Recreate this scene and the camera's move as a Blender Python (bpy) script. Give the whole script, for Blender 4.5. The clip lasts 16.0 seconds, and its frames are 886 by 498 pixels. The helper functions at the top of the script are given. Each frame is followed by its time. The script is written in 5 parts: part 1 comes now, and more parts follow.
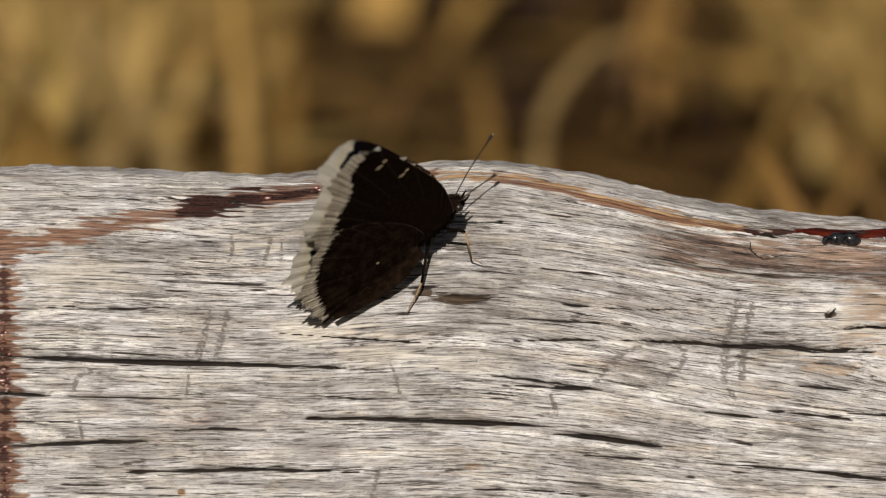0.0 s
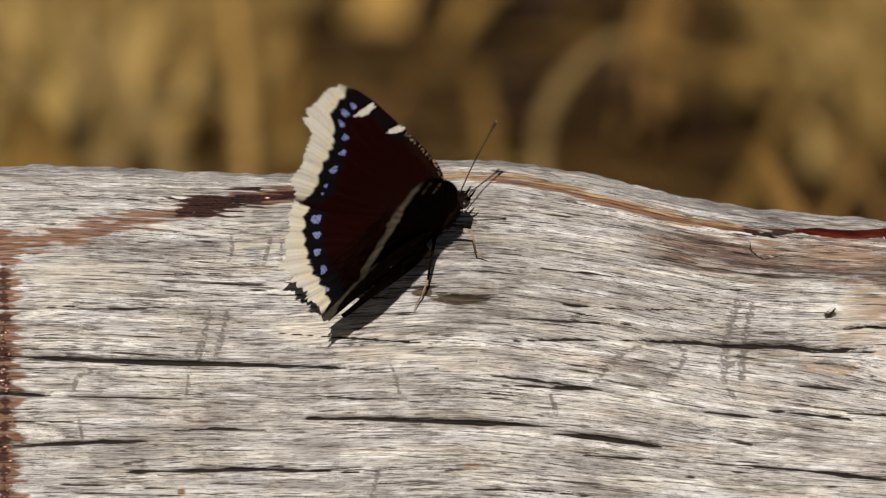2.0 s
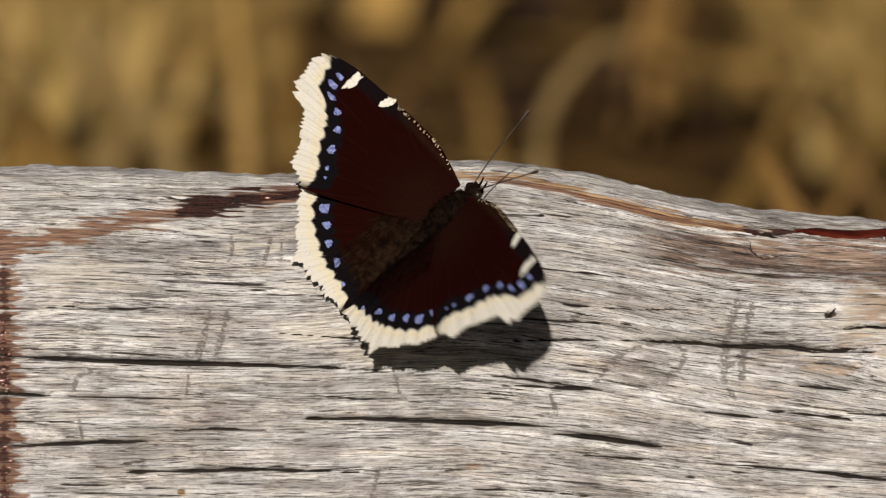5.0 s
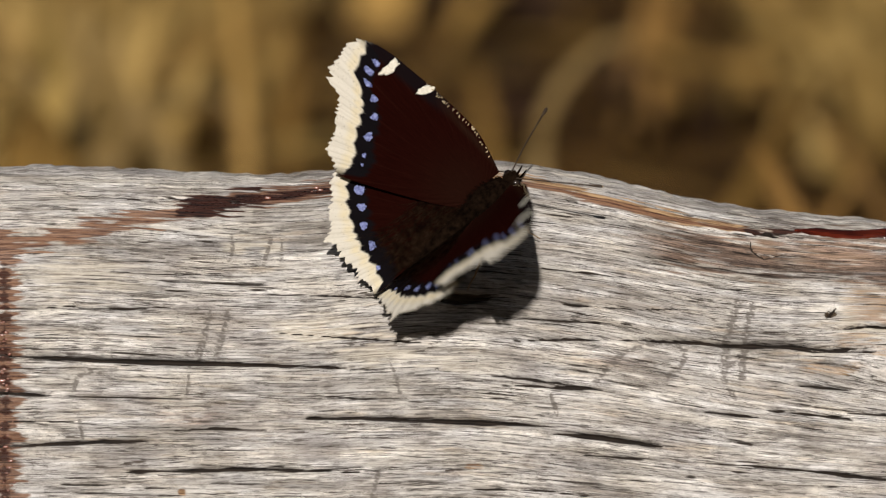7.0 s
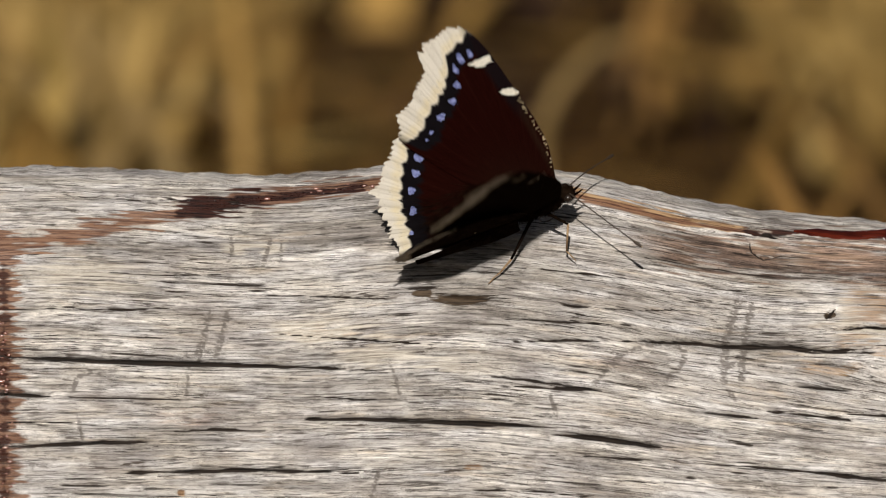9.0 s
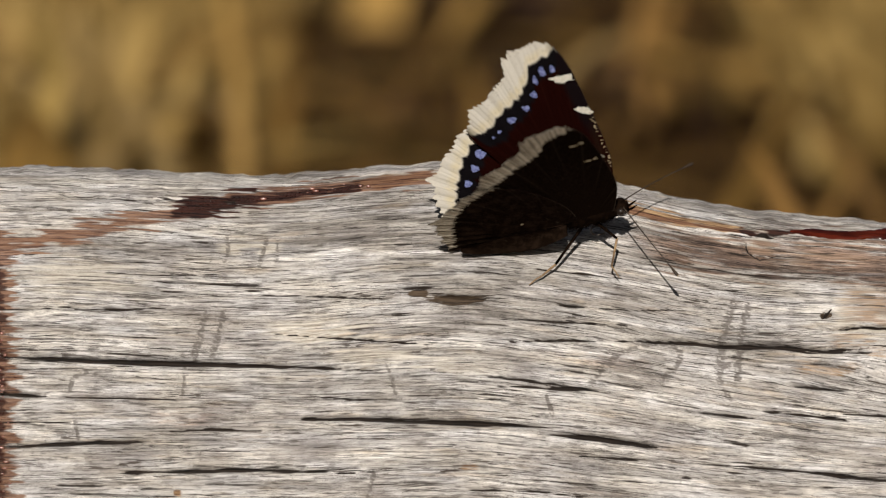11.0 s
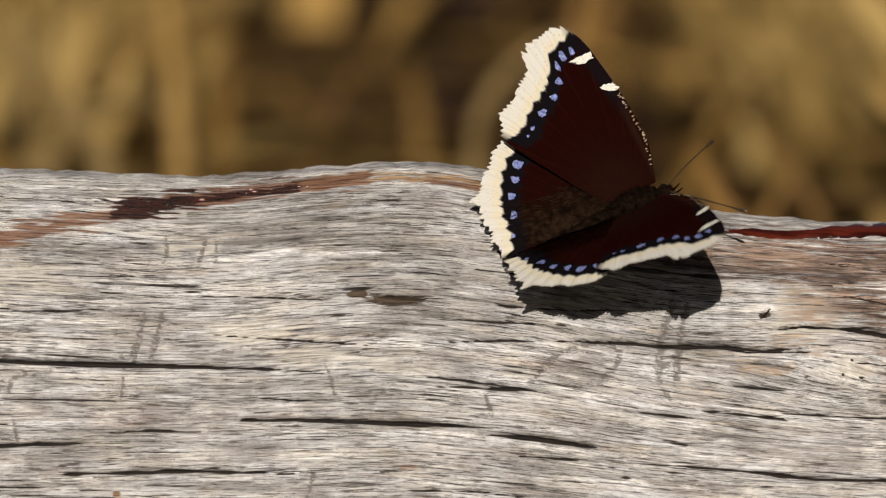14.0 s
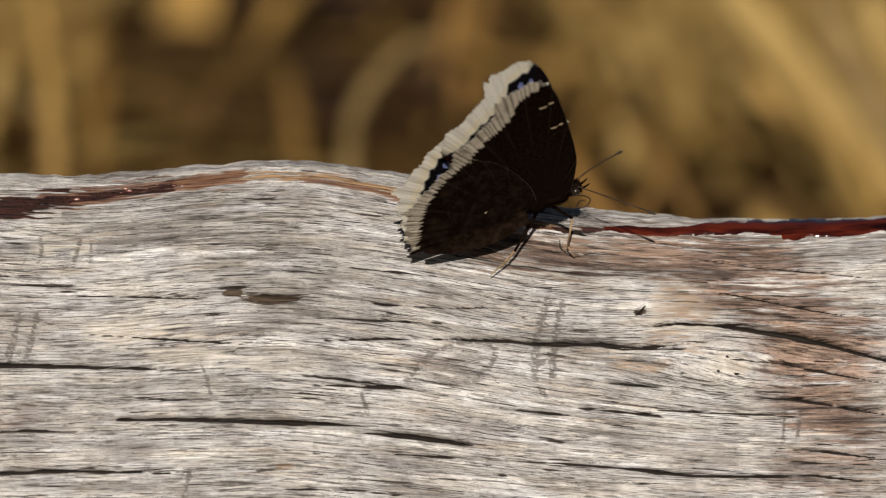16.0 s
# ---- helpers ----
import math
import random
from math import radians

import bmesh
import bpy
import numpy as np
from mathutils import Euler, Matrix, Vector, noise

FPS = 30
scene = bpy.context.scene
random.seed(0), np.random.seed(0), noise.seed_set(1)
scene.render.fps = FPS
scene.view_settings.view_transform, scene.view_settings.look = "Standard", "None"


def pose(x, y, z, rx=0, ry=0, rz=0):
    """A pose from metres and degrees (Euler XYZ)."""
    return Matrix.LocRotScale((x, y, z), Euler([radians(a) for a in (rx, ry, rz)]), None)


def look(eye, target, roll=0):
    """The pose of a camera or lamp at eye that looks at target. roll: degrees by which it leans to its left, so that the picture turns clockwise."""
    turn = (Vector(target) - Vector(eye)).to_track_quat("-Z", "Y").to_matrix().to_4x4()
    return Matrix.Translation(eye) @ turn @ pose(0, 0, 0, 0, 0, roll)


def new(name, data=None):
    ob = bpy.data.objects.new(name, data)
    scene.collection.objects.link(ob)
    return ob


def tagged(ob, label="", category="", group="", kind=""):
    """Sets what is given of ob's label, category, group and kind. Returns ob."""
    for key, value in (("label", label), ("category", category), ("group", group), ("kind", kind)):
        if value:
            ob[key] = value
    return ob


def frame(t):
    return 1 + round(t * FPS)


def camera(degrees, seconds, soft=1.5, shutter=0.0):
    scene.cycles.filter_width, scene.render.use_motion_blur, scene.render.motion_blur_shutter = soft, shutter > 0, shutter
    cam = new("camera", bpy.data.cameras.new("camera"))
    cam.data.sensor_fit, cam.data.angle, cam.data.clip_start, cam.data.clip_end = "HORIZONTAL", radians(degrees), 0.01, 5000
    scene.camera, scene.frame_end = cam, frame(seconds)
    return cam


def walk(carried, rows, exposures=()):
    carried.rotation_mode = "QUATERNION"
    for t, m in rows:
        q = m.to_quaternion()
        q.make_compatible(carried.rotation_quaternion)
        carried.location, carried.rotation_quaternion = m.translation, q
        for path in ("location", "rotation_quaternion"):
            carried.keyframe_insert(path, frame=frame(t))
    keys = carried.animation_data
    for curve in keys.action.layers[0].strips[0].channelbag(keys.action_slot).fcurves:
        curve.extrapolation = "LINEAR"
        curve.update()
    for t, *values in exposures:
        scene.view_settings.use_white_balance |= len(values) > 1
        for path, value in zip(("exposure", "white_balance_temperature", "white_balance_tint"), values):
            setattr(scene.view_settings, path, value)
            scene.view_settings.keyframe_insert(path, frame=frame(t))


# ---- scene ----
cam = camera(10.0, 16.0, 1.15, 0.3)

# Focus point of the lens, on the log's upper face; the camera stands 1 m from it on a tripod and pans.
FOCUS = Vector((0.0, 0.0, 0.135))
TILT = 82.0
VIEW = Matrix.Translation(FOCUS) @ pose(0, 0, 0, TILT)
EYE = VIEW @ Vector((0, 0, 1.0))

# seconds, yaw, pitch, roll of the tripod head in degrees
PAN = [
    (0, 0.000, 0.000, 0.020),
    (4, -0.003, 0.000, 0.020),
    (6.3, 0.001, 0.000, 0.020),
    (6.5, 0.001, 0.000, 0.020),
    (8, 0.007, 0.000, 0.020),
    (8.5, 0.001, 0.004, 0.020),
    (9, -0.004, 0.009, 0.020),
    (9.2, -0.006, 0.009, 0.019),
    (11.3, -0.053, 0.010, 0.008),
    (11.5, -0.056, 0.010, 0.007),
    (12, -0.061, 0.010, 0.005),
    (12.5, -0.074, 0.010, 0.002),
    (13, -0.099, 0.002, 0.000),
    (13.1, -0.144, 0.004, 0.010),
    (13.2, -0.196, 0.006, 0.020),
    (13.3, -0.370, 0.008, 0.030),
    (13.4, -0.575, 0.010, 0.040),
    (13.5, -0.667, 0.012, 0.050),
    (13.7, -0.675, 0.013, 0.050),
    (13.9, -0.720, 0.014, 0.050),
    (14, -0.750, 0.014, 0.050),
    (14.1, -0.900, 0.014, 0.060),
    (14.2, -0.970, 0.013, 0.070),
    (14.3, -1.100, 0.013, 0.080),
    (14.4, -1.180, 0.012, 0.090),
    (14.5, -1.237, 0.012, 0.100),
    (14.6, -1.285, 0.012, 0.099),
    (14.8, -1.368, 0.011, 0.097),
    (15, -1.454, 0.010, 0.095),
    (15.2, -1.564, 0.006, 0.093),
    (15.5, -1.908, 0.000, 0.090),
    (15.7, -1.975, -0.003, 0.102),
    (16, -2.185, -0.008, 0.120),
]
walk(cam, [(t, pose(*EYE, TILT + pitch, roll, yaw)) for t, yaw, pitch, roll in PAN])
cam.data.dof.use_dof = True
cam.data.dof.focus_distance = 1.0
cam.data.dof.aperture_fstop = 13.0

# ---- light ----
world = bpy.data.worlds.new("sky")
scene.world = world
world.use_nodes = True
SUN_WAY = Vector((0.050, 0.900, -0.425)).normalized()
sky = world.node_tree.nodes.new("ShaderNodeTexSky")
sky.sky_type = "NISHITA"
sky.sun_disc = False
sky.sun_elevation = math.asin(-SUN_WAY.z)
sky.sun_rotation = math.atan2(-SUN_WAY.x, -SUN_WAY.y)
background = world.node_tree.nodes["Background"]
background.inputs["Strength"].default_value = 0.022
world.node_tree.links.new(sky.outputs[0], background.inputs["Color"])
sun = new("sun", bpy.data.lights.new("sun", "SUN"))
sun.data.energy = 5.0
sun.data.angle = radians(0.53)
sun.data.color = (1.0, 0.935, 0.855)
sun.matrix_world = look((0, -3, 5), Vector((0, -3, 5)) + SUN_WAY)
scene.view_settings.exposure = -0.31


# ---- helpers of this scene ----
def part(name, bm, material, parent=None, label="", smooth=True):
    me = bpy.data.meshes.new(name)
    if isinstance(bm, bmesh.types.BMesh):
        bm.to_mesh(me)
        bm.free()
    else:
        me.from_pydata(*bm)
    me.materials.append(material)
    me.shade_smooth() if smooth else None
    ob = new(name, me)
    ob.parent = parent
    return tagged(ob, label)


def grid_mesh(name, points, closed_rows=False):
    """A quad sheet through an array of points, rows by columns."""
    rows, cols = points.shape[:2]
    index = np.arange(rows * cols).reshape(rows, cols)
    if closed_rows:
        index = np.vstack([index, index[:1]])
    quads = np.stack([index[:-1, :-1], index[:-1, 1:], index[1:, 1:], index[1:, :-1]], -1).reshape(-1, 4)
    me = bpy.data.meshes.new(name)
    me.vertices.add(rows * cols)
    me.vertices.foreach_set("co", points.reshape(-1).astype(np.float32))
    me.loops.add(quads.size)
    me.loops.foreach_set("vertex_index", quads.reshape(-1).astype(np.int32))
    me.polygons.add(len(quads))
    me.polygons.foreach_set("loop_start", np.arange(0, quads.size, 4, dtype=np.int32))
    me.update(calc_edges=True)
    me.shade_smooth()
    return me


def float_layer(me, name, values):
    me.attributes.new(name, "FLOAT", "POINT").data.foreach_set("value", np.ascontiguousarray(values, dtype=np.float32).reshape(-1))


def vector_layer(me, name, values):
    me.attributes.new(name, "FLOAT_VECTOR", "POINT").data.foreach_set("vector", np.ascontiguousarray(values, dtype=np.float32).reshape(-1))


TABLE = np.random.RandomState(7).rand(512, 512)


def lump(x, y, seed=0):
    """Smooth value noise from 0 to 1."""
    x, y = x + 37.3 * seed, y + 91.7 * seed
    i, j = np.floor(x).astype(int), np.floor(y).astype(int)
    a, b = x - i, y - j
    a, b = a * a * (3 - 2 * a), b * b * (3 - 2 * b)
    at = lambda m, n: TABLE[(i + m) % 512, (j + n) % 512]
    return (at(0, 0) * (1 - a) + at(1, 0) * a) * (1 - b) + (at(0, 1) * (1 - a) + at(1, 1) * a) * b


def tube(bm, points, radii, sides=8):
    """A round tube through points with a radius at each."""
    pts = [Vector(p) for p in points]
    rings = []
    for k, p in enumerate(pts):
        way = (pts[min(k + 1, len(pts) - 1)] - pts[max(k - 1, 0)]).normalized()
        side = way.orthogonal().normalized() if k == 0 else (rings[-1][1] - way * rings[-1][1].dot(way)).normalized()
        up = way.cross(side)
        ring = [bm.verts.new(p + radii[k] * (math.cos(2 * math.pi * s / sides) * side + math.sin(2 * math.pi * s / sides) * up)) for s in range(sides)]
        rings.append((ring, side))
    for (a, _), (b, _) in zip(rings, rings[1:]):
        for s in range(sides):
            bm.faces.new((a[s], a[(s + 1) % sides], b[(s + 1) % sides], b[s]))
    bm.faces.new(rings[0][0][::-1])
    bm.faces.new(rings[-1][0])
    return bm


def bend(points, steps=6):
    """A smooth curve through a few points."""
    pts = [Vector(p) for p in points]
    out = []
    for k in range(len(pts) - 1):
        a, b, c, d = pts[max(k - 1, 0)], pts[k], pts[k + 1], pts[min(k + 2, len(pts) - 1)]
        for s in range(steps):
            t = s / steps
            out.append(0.5 * ((2 * b) + (c - a) * t + (2 * a - 5 * b + 4 * c - d) * t * t + (3 * b - a - 3 * c + d) * t ** 3))
    return out + [pts[-1]]


# ---- materials ----
class Shade:
    """A node material with short calls."""

    def __init__(self, name, roughness=0.6, specular=0.5):
        self.material = bpy.data.materials.new(name)
        self.material.use_nodes = True
        self.tree = self.material.node_tree
        self.bsdf = self.tree.nodes["Principled BSDF"]
        self.bsdf.inputs["Roughness"].default_value = roughness
        self.bsdf.inputs["Specular IOR Level"].default_value = specular

    def plug(self, socket, value):
        if isinstance(value, bpy.types.NodeSocket):
            self.tree.links.new(value, socket)
        else:
            socket.default_value = value if not isinstance(value, tuple) or len(value) != 3 or socket.type != "RGBA" else (*value, 1)

    def layer(self, name, out="Fac"):
        node = self.tree.nodes.new("ShaderNodeAttribute")
        node.attribute_name = name
        return node.outputs[out]

    def stretch(self, vector, scale):
        node = self.tree.nodes.new("ShaderNodeMapping")
        self.plug(node.inputs["Vector"], vector)
        node.inputs["Scale"].default_value = scale
        return node.outputs[0]

    def place(self):
        return self.tree.nodes.new("ShaderNodeTexCoord").outputs["Object"]

    def island(self):
        return self.tree.nodes.new("ShaderNodeNewGeometry").outputs["Random Per Island"]

    def noise(self, vector, scale=1.0, detail=3.0, rough=0.55):
        node = self.tree.nodes.new("ShaderNodeTexNoise")
        self.plug(node.inputs["Vector"], vector)
        node.inputs["Scale"].default_value = scale
        node.inputs["Detail"].default_value = detail
        node.inputs["Roughness"].default_value = rough
        return node.outputs["Fac"]

    def cells(self, vector, scale):
        """A random tone for each stretched cell."""
        node = self.tree.nodes.new("ShaderNodeTexVoronoi")
        node.voronoi_dimensions = "2D"
        self.plug(node.inputs["Vector"], self.stretch(vector, scale))
        node.inputs["Scale"].default_value = 1.0
        return node.outputs["Color"]

    def ramp(self, fac, *stops):
        node = self.tree.nodes.new("ShaderNodeValToRGB")
        self.plug(node.inputs[0], fac)
        el = node.color_ramp.elements
        while len(el) < len(stops):
            el.new(0.5)
        for e, (at, color) in zip(el, stops):
            e.position = at
            e.color = (*color, 1) if isinstance(color, tuple) else (color, color, color, 1)
        return node.outputs[0]

    def mix(self, fac, a, b, mode="MIX"):
        node = self.tree.nodes.new("ShaderNodeMix")
        node.data_type = "RGBA"
        node.blend_type = mode
        self.plug(node.inputs[0], fac)
        self.plug(node.inputs[6], a)
        self.plug(node.inputs[7], b)
        return node.outputs[2]

    def sums(self, how, a, b, clamp=False):
        node = self.tree.nodes.new("ShaderNodeMath")
        node.operation = how
        node.use_clamp = clamp
        self.plug(node.inputs[0], a)
        self.plug(node.inputs[1], b)
        return node.outputs[0]

    def bump(self, height, distance, strength=1.0):
        node = self.tree.nodes.new("ShaderNodeBump")
        self.plug(node.inputs["Height"], height)
        node.inputs["Distance"].default_value = distance
        node.inputs["Strength"].default_value = strength
        self.plug(self.bsdf.inputs["Normal"], node.outputs[0])

    def base(self, color):
        self.plug(self.bsdf.inputs["Base Color"], color)

    def gloss(self, value):
        self.plug(self.bsdf.inputs["Roughness"], value)


def weathered_wood():
    s = Shade("weathered_wood", 0.75, 0.3)
    grain = s.layer("grain", "Vector")
    # ragged fibres: the grain's own place, shaken at two scales
    shake = s.tree.nodes.new("ShaderNodeTexNoise")
    s.plug(shake.inputs["Vector"], s.stretch(grain, (0.8, 1.6, 1)))
    shake.inputs["Scale"].default_value = 1.0
    shake.inputs["Detail"].default_value = 4.0
    shake.inputs["Roughness"].default_value = 0.7
    drift = s.tree.nodes.new("ShaderNodeVectorMath")
    drift.operation = "MULTIPLY_ADD"
    s.plug(drift.inputs[0], shake.outputs["Color"])
    drift.inputs[1].default_value = (2.4, 0.13, 0)
    s.plug(drift.inputs[2], grain)
    wood = drift.outputs[0]
    fibre = s.noise(s.stretch(wood, (0.11, 2.4, 1)), 1.0, 6, 0.7)
    streak = s.noise(s.stretch(wood, (0.03, 0.5, 1)), 1.0, 6, 0.7)
    cloud = s.noise(s.stretch(grain, (0.05, 0.11, 1)), 1.0, 4, 0.65)
    patch = s.noise(s.stretch(grain, (0.028, 0.2, 1)), 1.0, 3, 0.6)
    hair = s.noise(s.stretch(wood, (0.34, 6.4, 1)), 1.0, 3, 0.65)
    split = s.noise(s.stretch(wood, (0.06, 1.5, 1)), 1.0, 3, 0.6)
    fleck = s.noise(s.stretch(wood, (0.16, 2.9, 1)), 1.0, 2, 0.5)
    speck = s.noise(s.stretch(grain, (1.1, 2.8, 1)), 1.0, 5, 0.8)
    grey = s.ramp(streak, (0.34, (0.47, 0.437, 0.40)), (0.45, (0.61, 0.58, 0.542)), (0.54, (0.71, 0.685, 0.65)), (0.64, (0.81, 0.79, 0.758)))
    grey = s.mix(s.ramp(cloud, (0.50, 0.0), (0.62, 0.65)), grey, (0.32, 0.29, 0.27))
    warm = s.noise(s.stretch(wood, (0.05, 0.4, 1)), 1.0, 4, 0.65)
    grey = s.mix(s.ramp(warm, (0.57, 0.0), (0.68, 0.28)), grey, (0.55, 0.39, 0.20))
    # strands: long plates of wood, each with its own tone, and the splits between them
    for size, low, high in (((0.03, 0.5, 1), 0.80, 1.10), ((0.06, 1.3, 1), 0.78, 1.10), ((0.12, 3.0, 1), 0.88, 1.06)):
        grey = s.mix(1.0, grey, s.ramp(s.cells(wood, size), (0.1, low), (0.5, 1.0), (0.9, high)), "MULTIPLY")
    grey = s.mix(s.ramp(patch, (0.36, 0.85), (0.60, 0.4)), grey, s.ramp(fibre, (0.36, 0.40), (0.44, 0.84), (0.51, 1.0), (0.64, 1.1)), "MULTIPLY")
    grey = s.mix(0.22, grey, s.ramp(hair, (0.38, 0.25), (0.46, 0.9), (0.52, 1.0), (0.62, 1.22)), "MULTIPLY")
    mottle = s.noise(s.stretch(grain, (0.42, 1.15, 1)), 1.0, 7, 0.8)
    grey = s.mix(1.0, grey, s.ramp(mottle, (0.35, 0.42), (0.45, 0.88), (0.54, 1.03), (0.66, 1.14)), "MULTIPLY")
    tint = s.noise(s.stretch(grain, (0.07, 0.25, 1)), 1.0, 4, 0.6)
    grey = s.mix(1.0, grey, s.ramp(tint, (0.38, (1.02, 0.995, 0.96)), (0.62, (0.985, 0.99, 1.03))), "MULTIPLY")
    # open checks, thicker where the weather has worked longest
    worn = s.ramp(patch, (0.40, 1.0), (0.58, 0.22))
    # near-black colour of the narrow splits
    split_dark = (0.03, 0.024, 0.02)
    grey = s.mix(s.sums("MULTIPLY", s.ramp(fleck, (0.385, 1.0), (0.41, 0.0)), worn), grey, (0.07, 0.055, 0.045))
    for long, wide, thin, seed in ((0.014, 0.42, 0.010, 3.0), (0.022, 0.8, 0.016, 9.0), (0.03, 1.25, 0.02, 15.0)):
        shift = s.tree.nodes.new("ShaderNodeMapping")
        s.plug(shift.inputs["Vector"], wood)
        shift.inputs["Scale"].default_value = (long, wide, 1)
        shift.inputs["Location"].default_value = (seed, seed, 0)
        line = s.sums("ABSOLUTE", s.sums("SUBTRACT", s.noise(shift.outputs[0], 1.0, 4, 0.6), 0.5), 0.0)
        broken = s.ramp(s.noise(s.stretch(grain, (0.09, 0.35 + wide, 1)), 1.0, 3, 0.6), (0.44, 0.0), (0.56, 1.0))
        grey = s.mix(s.sums("MULTIPLY", s.ramp(line, (0.35 * thin, 0.9), (thin, 0.0)), broken), grey, (0.03, 0.024, 0.02))
    grey = s.mix(s.ramp(split, (0.345, 1.0), (0.365, 0.0)), grey, split_dark)
    # thin broken threads and grit caught between the fibres
    thin = s.noise(s.stretch(wood, (0.13, 4.6, 1)), 1.0, 3, 0.65)
    patchy = s.ramp(s.noise(s.stretch(grain, (0.12, 0.5, 1)), 1.0, 3, 0.65), (0.38, 0.35), (0.58, 1.0))
    grey = s.mix(s.sums("MULTIPLY", s.ramp(thin, (0.37, 0.8), (0.435, 0.0)), patchy), grey, (0.10, 0.083, 0.07))
    grit_spot = s.noise(s.stretch(grain, (1.9, 4.2, 1)), 1.0, 3, 0.7)
    grey = s.mix(s.sums("MULTIPLY", s.ramp(grit_spot, (0.35, 0.8), (0.42, 0.0)), patchy), grey, (0.13, 0.105, 0.085))
    grey = s.mix(s.sums("MULTIPLY", s.ramp(speck, (0.585, 0.0), (0.64, 0.8)), worn), grey, (0.07, 0.06, 0.05))
    thread = s.ramp(fibre, (0.40, 0.0), (0.56, 1.0))
    grit = s.sums("MULTIPLY", s.sums("SUBTRACT", fibre, 0.5), 1.5)

    def edged(name, low, high):
        return s.ramp(s.sums("ADD", s.layer(name), s.sums("MULTIPLY", grit, s.ramp(s.layer(name), (0.02, 0.0), (0.3, 1.0)))), (low, 0.0), (high, 1.0))

    # grey dirt and the upper face's weaker light, both multiplied into the colour
    grey = s.mix(s.sums("MULTIPLY", edged("grime_shade", 0.05, 0.75), 0.9), grey, s.mix(1.0, grey, (0.60, 0.585, 0.57), "MULTIPLY"))
    grey = s.mix(s.sums("MULTIPLY", edged("pale", 0.15, 0.7), 0.5), grey, s.mix(thread, (0.44, 0.37, 0.28), (0.82, 0.76, 0.65)))
    grey = s.mix(edged("hollow", 0.3, 0.6), grey, s.mix(thread, (0.03, 0.02, 0.013), (0.10, 0.07, 0.045)))
    grey = s.mix(s.sums("MULTIPLY", edged("smudge", 0.05, 0.7), 0.9), grey, s.mix(1.0, grey, s.ramp(streak, (0.36, (0.19, 0.125, 0.105)), (0.58, (0.54, 0.365, 0.27))), "MULTIPLY"))
    grey = s.mix(edged("amber", 0.2, 0.7), grey, s.mix(thread, (0.07, 0.03, 0.015), (0.46, 0.30, 0.165)))
    grey = s.mix(s.sums("MULTIPLY", edged("rust", 0.2, 0.7), 0.92), grey, s.mix(thread, (0.05, 0.016, 0.010), s.mix(streak, (0.13, 0.05, 0.026), (0.37, 0.21, 0.125))))
    grey = s.mix(edged("tar", 0.3, 0.65), grey, s.mix(thread, (0.006, 0.003, 0.003), (0.05, 0.016, 0.010)))
    grey = s.mix(s.sums("MULTIPLY", edged("scratch", 0.25, 0.7), 0.72), grey, (0.10, 0.085, 0.075))
    # near-black paint in the cracks: dirt plus the shade of a deep split
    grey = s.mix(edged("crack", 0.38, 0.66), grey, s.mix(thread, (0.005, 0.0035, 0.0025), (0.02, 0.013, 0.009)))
    s.base(grey)
    wet = s.sums("MULTIPLY", edged("wet", 0.2, 0.6), s.ramp(speck, (0.46, 0.0), (0.56, 1.0)))
    s.gloss(s.ramp(wet, (0.0, 0.8), (1.0, 0.14)))
    s.plug(s.bsdf.inputs["Coat Weight"], wet)
    s.bsdf.inputs["Coat Roughness"].default_value = 0.08
    high = s.sums("ADD", fibre, s.sums("ADD", s.ramp(split, (0.32, 0.0), (0.40, 1.0)), s.sums("ADD", s.ramp(fleck, (0.35, 0.0), (0.42, 0.6)), s.sums("MULTIPLY", hair, 0.5))))
    wave = s.noise(s.stretch(grain, (1.1, 1.1, 1)), 1.0, 2, 0.5)
    high = s.sums("ADD", high, s.sums("MULTIPLY", s.sums("MULTIPLY", wet, wave), 3.0))
    s.bump(high, 0.00024, 0.45)
    s.tree.links.new(s.bsdf.inputs["Normal"].links[0].from_socket, s.bsdf.inputs["Coat Normal"])
    return s.material


def wing_top():
    s = Shade("wing_upper_scales", 0.9, 0.0)
    uv = s.layer("wing", "Vector")
    ray = s.noise(s.stretch(uv, (46, 3, 1)), 1.0, 3, 0.6)
    dust = s.noise(s.place(), 2600, 2, 0.6)
    maroon = s.mix(ray, (0.0060, 0.0010, 0.0007), (0.0175, 0.0034, 0.0023))
    brown = s.mix(ray, (0.007, 0.0035, 0.0022), (0.034, 0.018, 0.011))
    c = s.mix(s.layer("fuzz"), maroon, brown)
    c = s.mix(s.sums("MULTIPLY", s.layer("vein"), 0.15), c, (0.06, 0.022, 0.015))
    c = s.mix(s.layer("night"), c, (0.006, 0.005, 0.006))
    cream = s.mix(s.layer("butter"), (0.66, 0.62, 0.54), (0.68, 0.595, 0.41))
    lines = s.noise(s.stretch(uv, (30, 0.8, 1)), 1.0, 2, 0.5)
    cream = s.mix(s.ramp(lines, (0.33, 0.1), (0.40, 0.0)), cream, (0.36, 0.29, 0.21))
    cream = s.mix(s.ramp(dust, (0.62, 0.0), (0.74, 0.6)), cream, (0.16, 0.12, 0.085))
    cream = s.mix(s.sums("MULTIPLY", s.layer("rib"), 0.13), cream, (0.20, 0.155, 0.11))
    c = s.mix(s.layer("cream"), c, cream)
    s.base(c)
    s.bump(s.sums("ADD", ray, dust), 0.00008, 0.6)
    return s.material


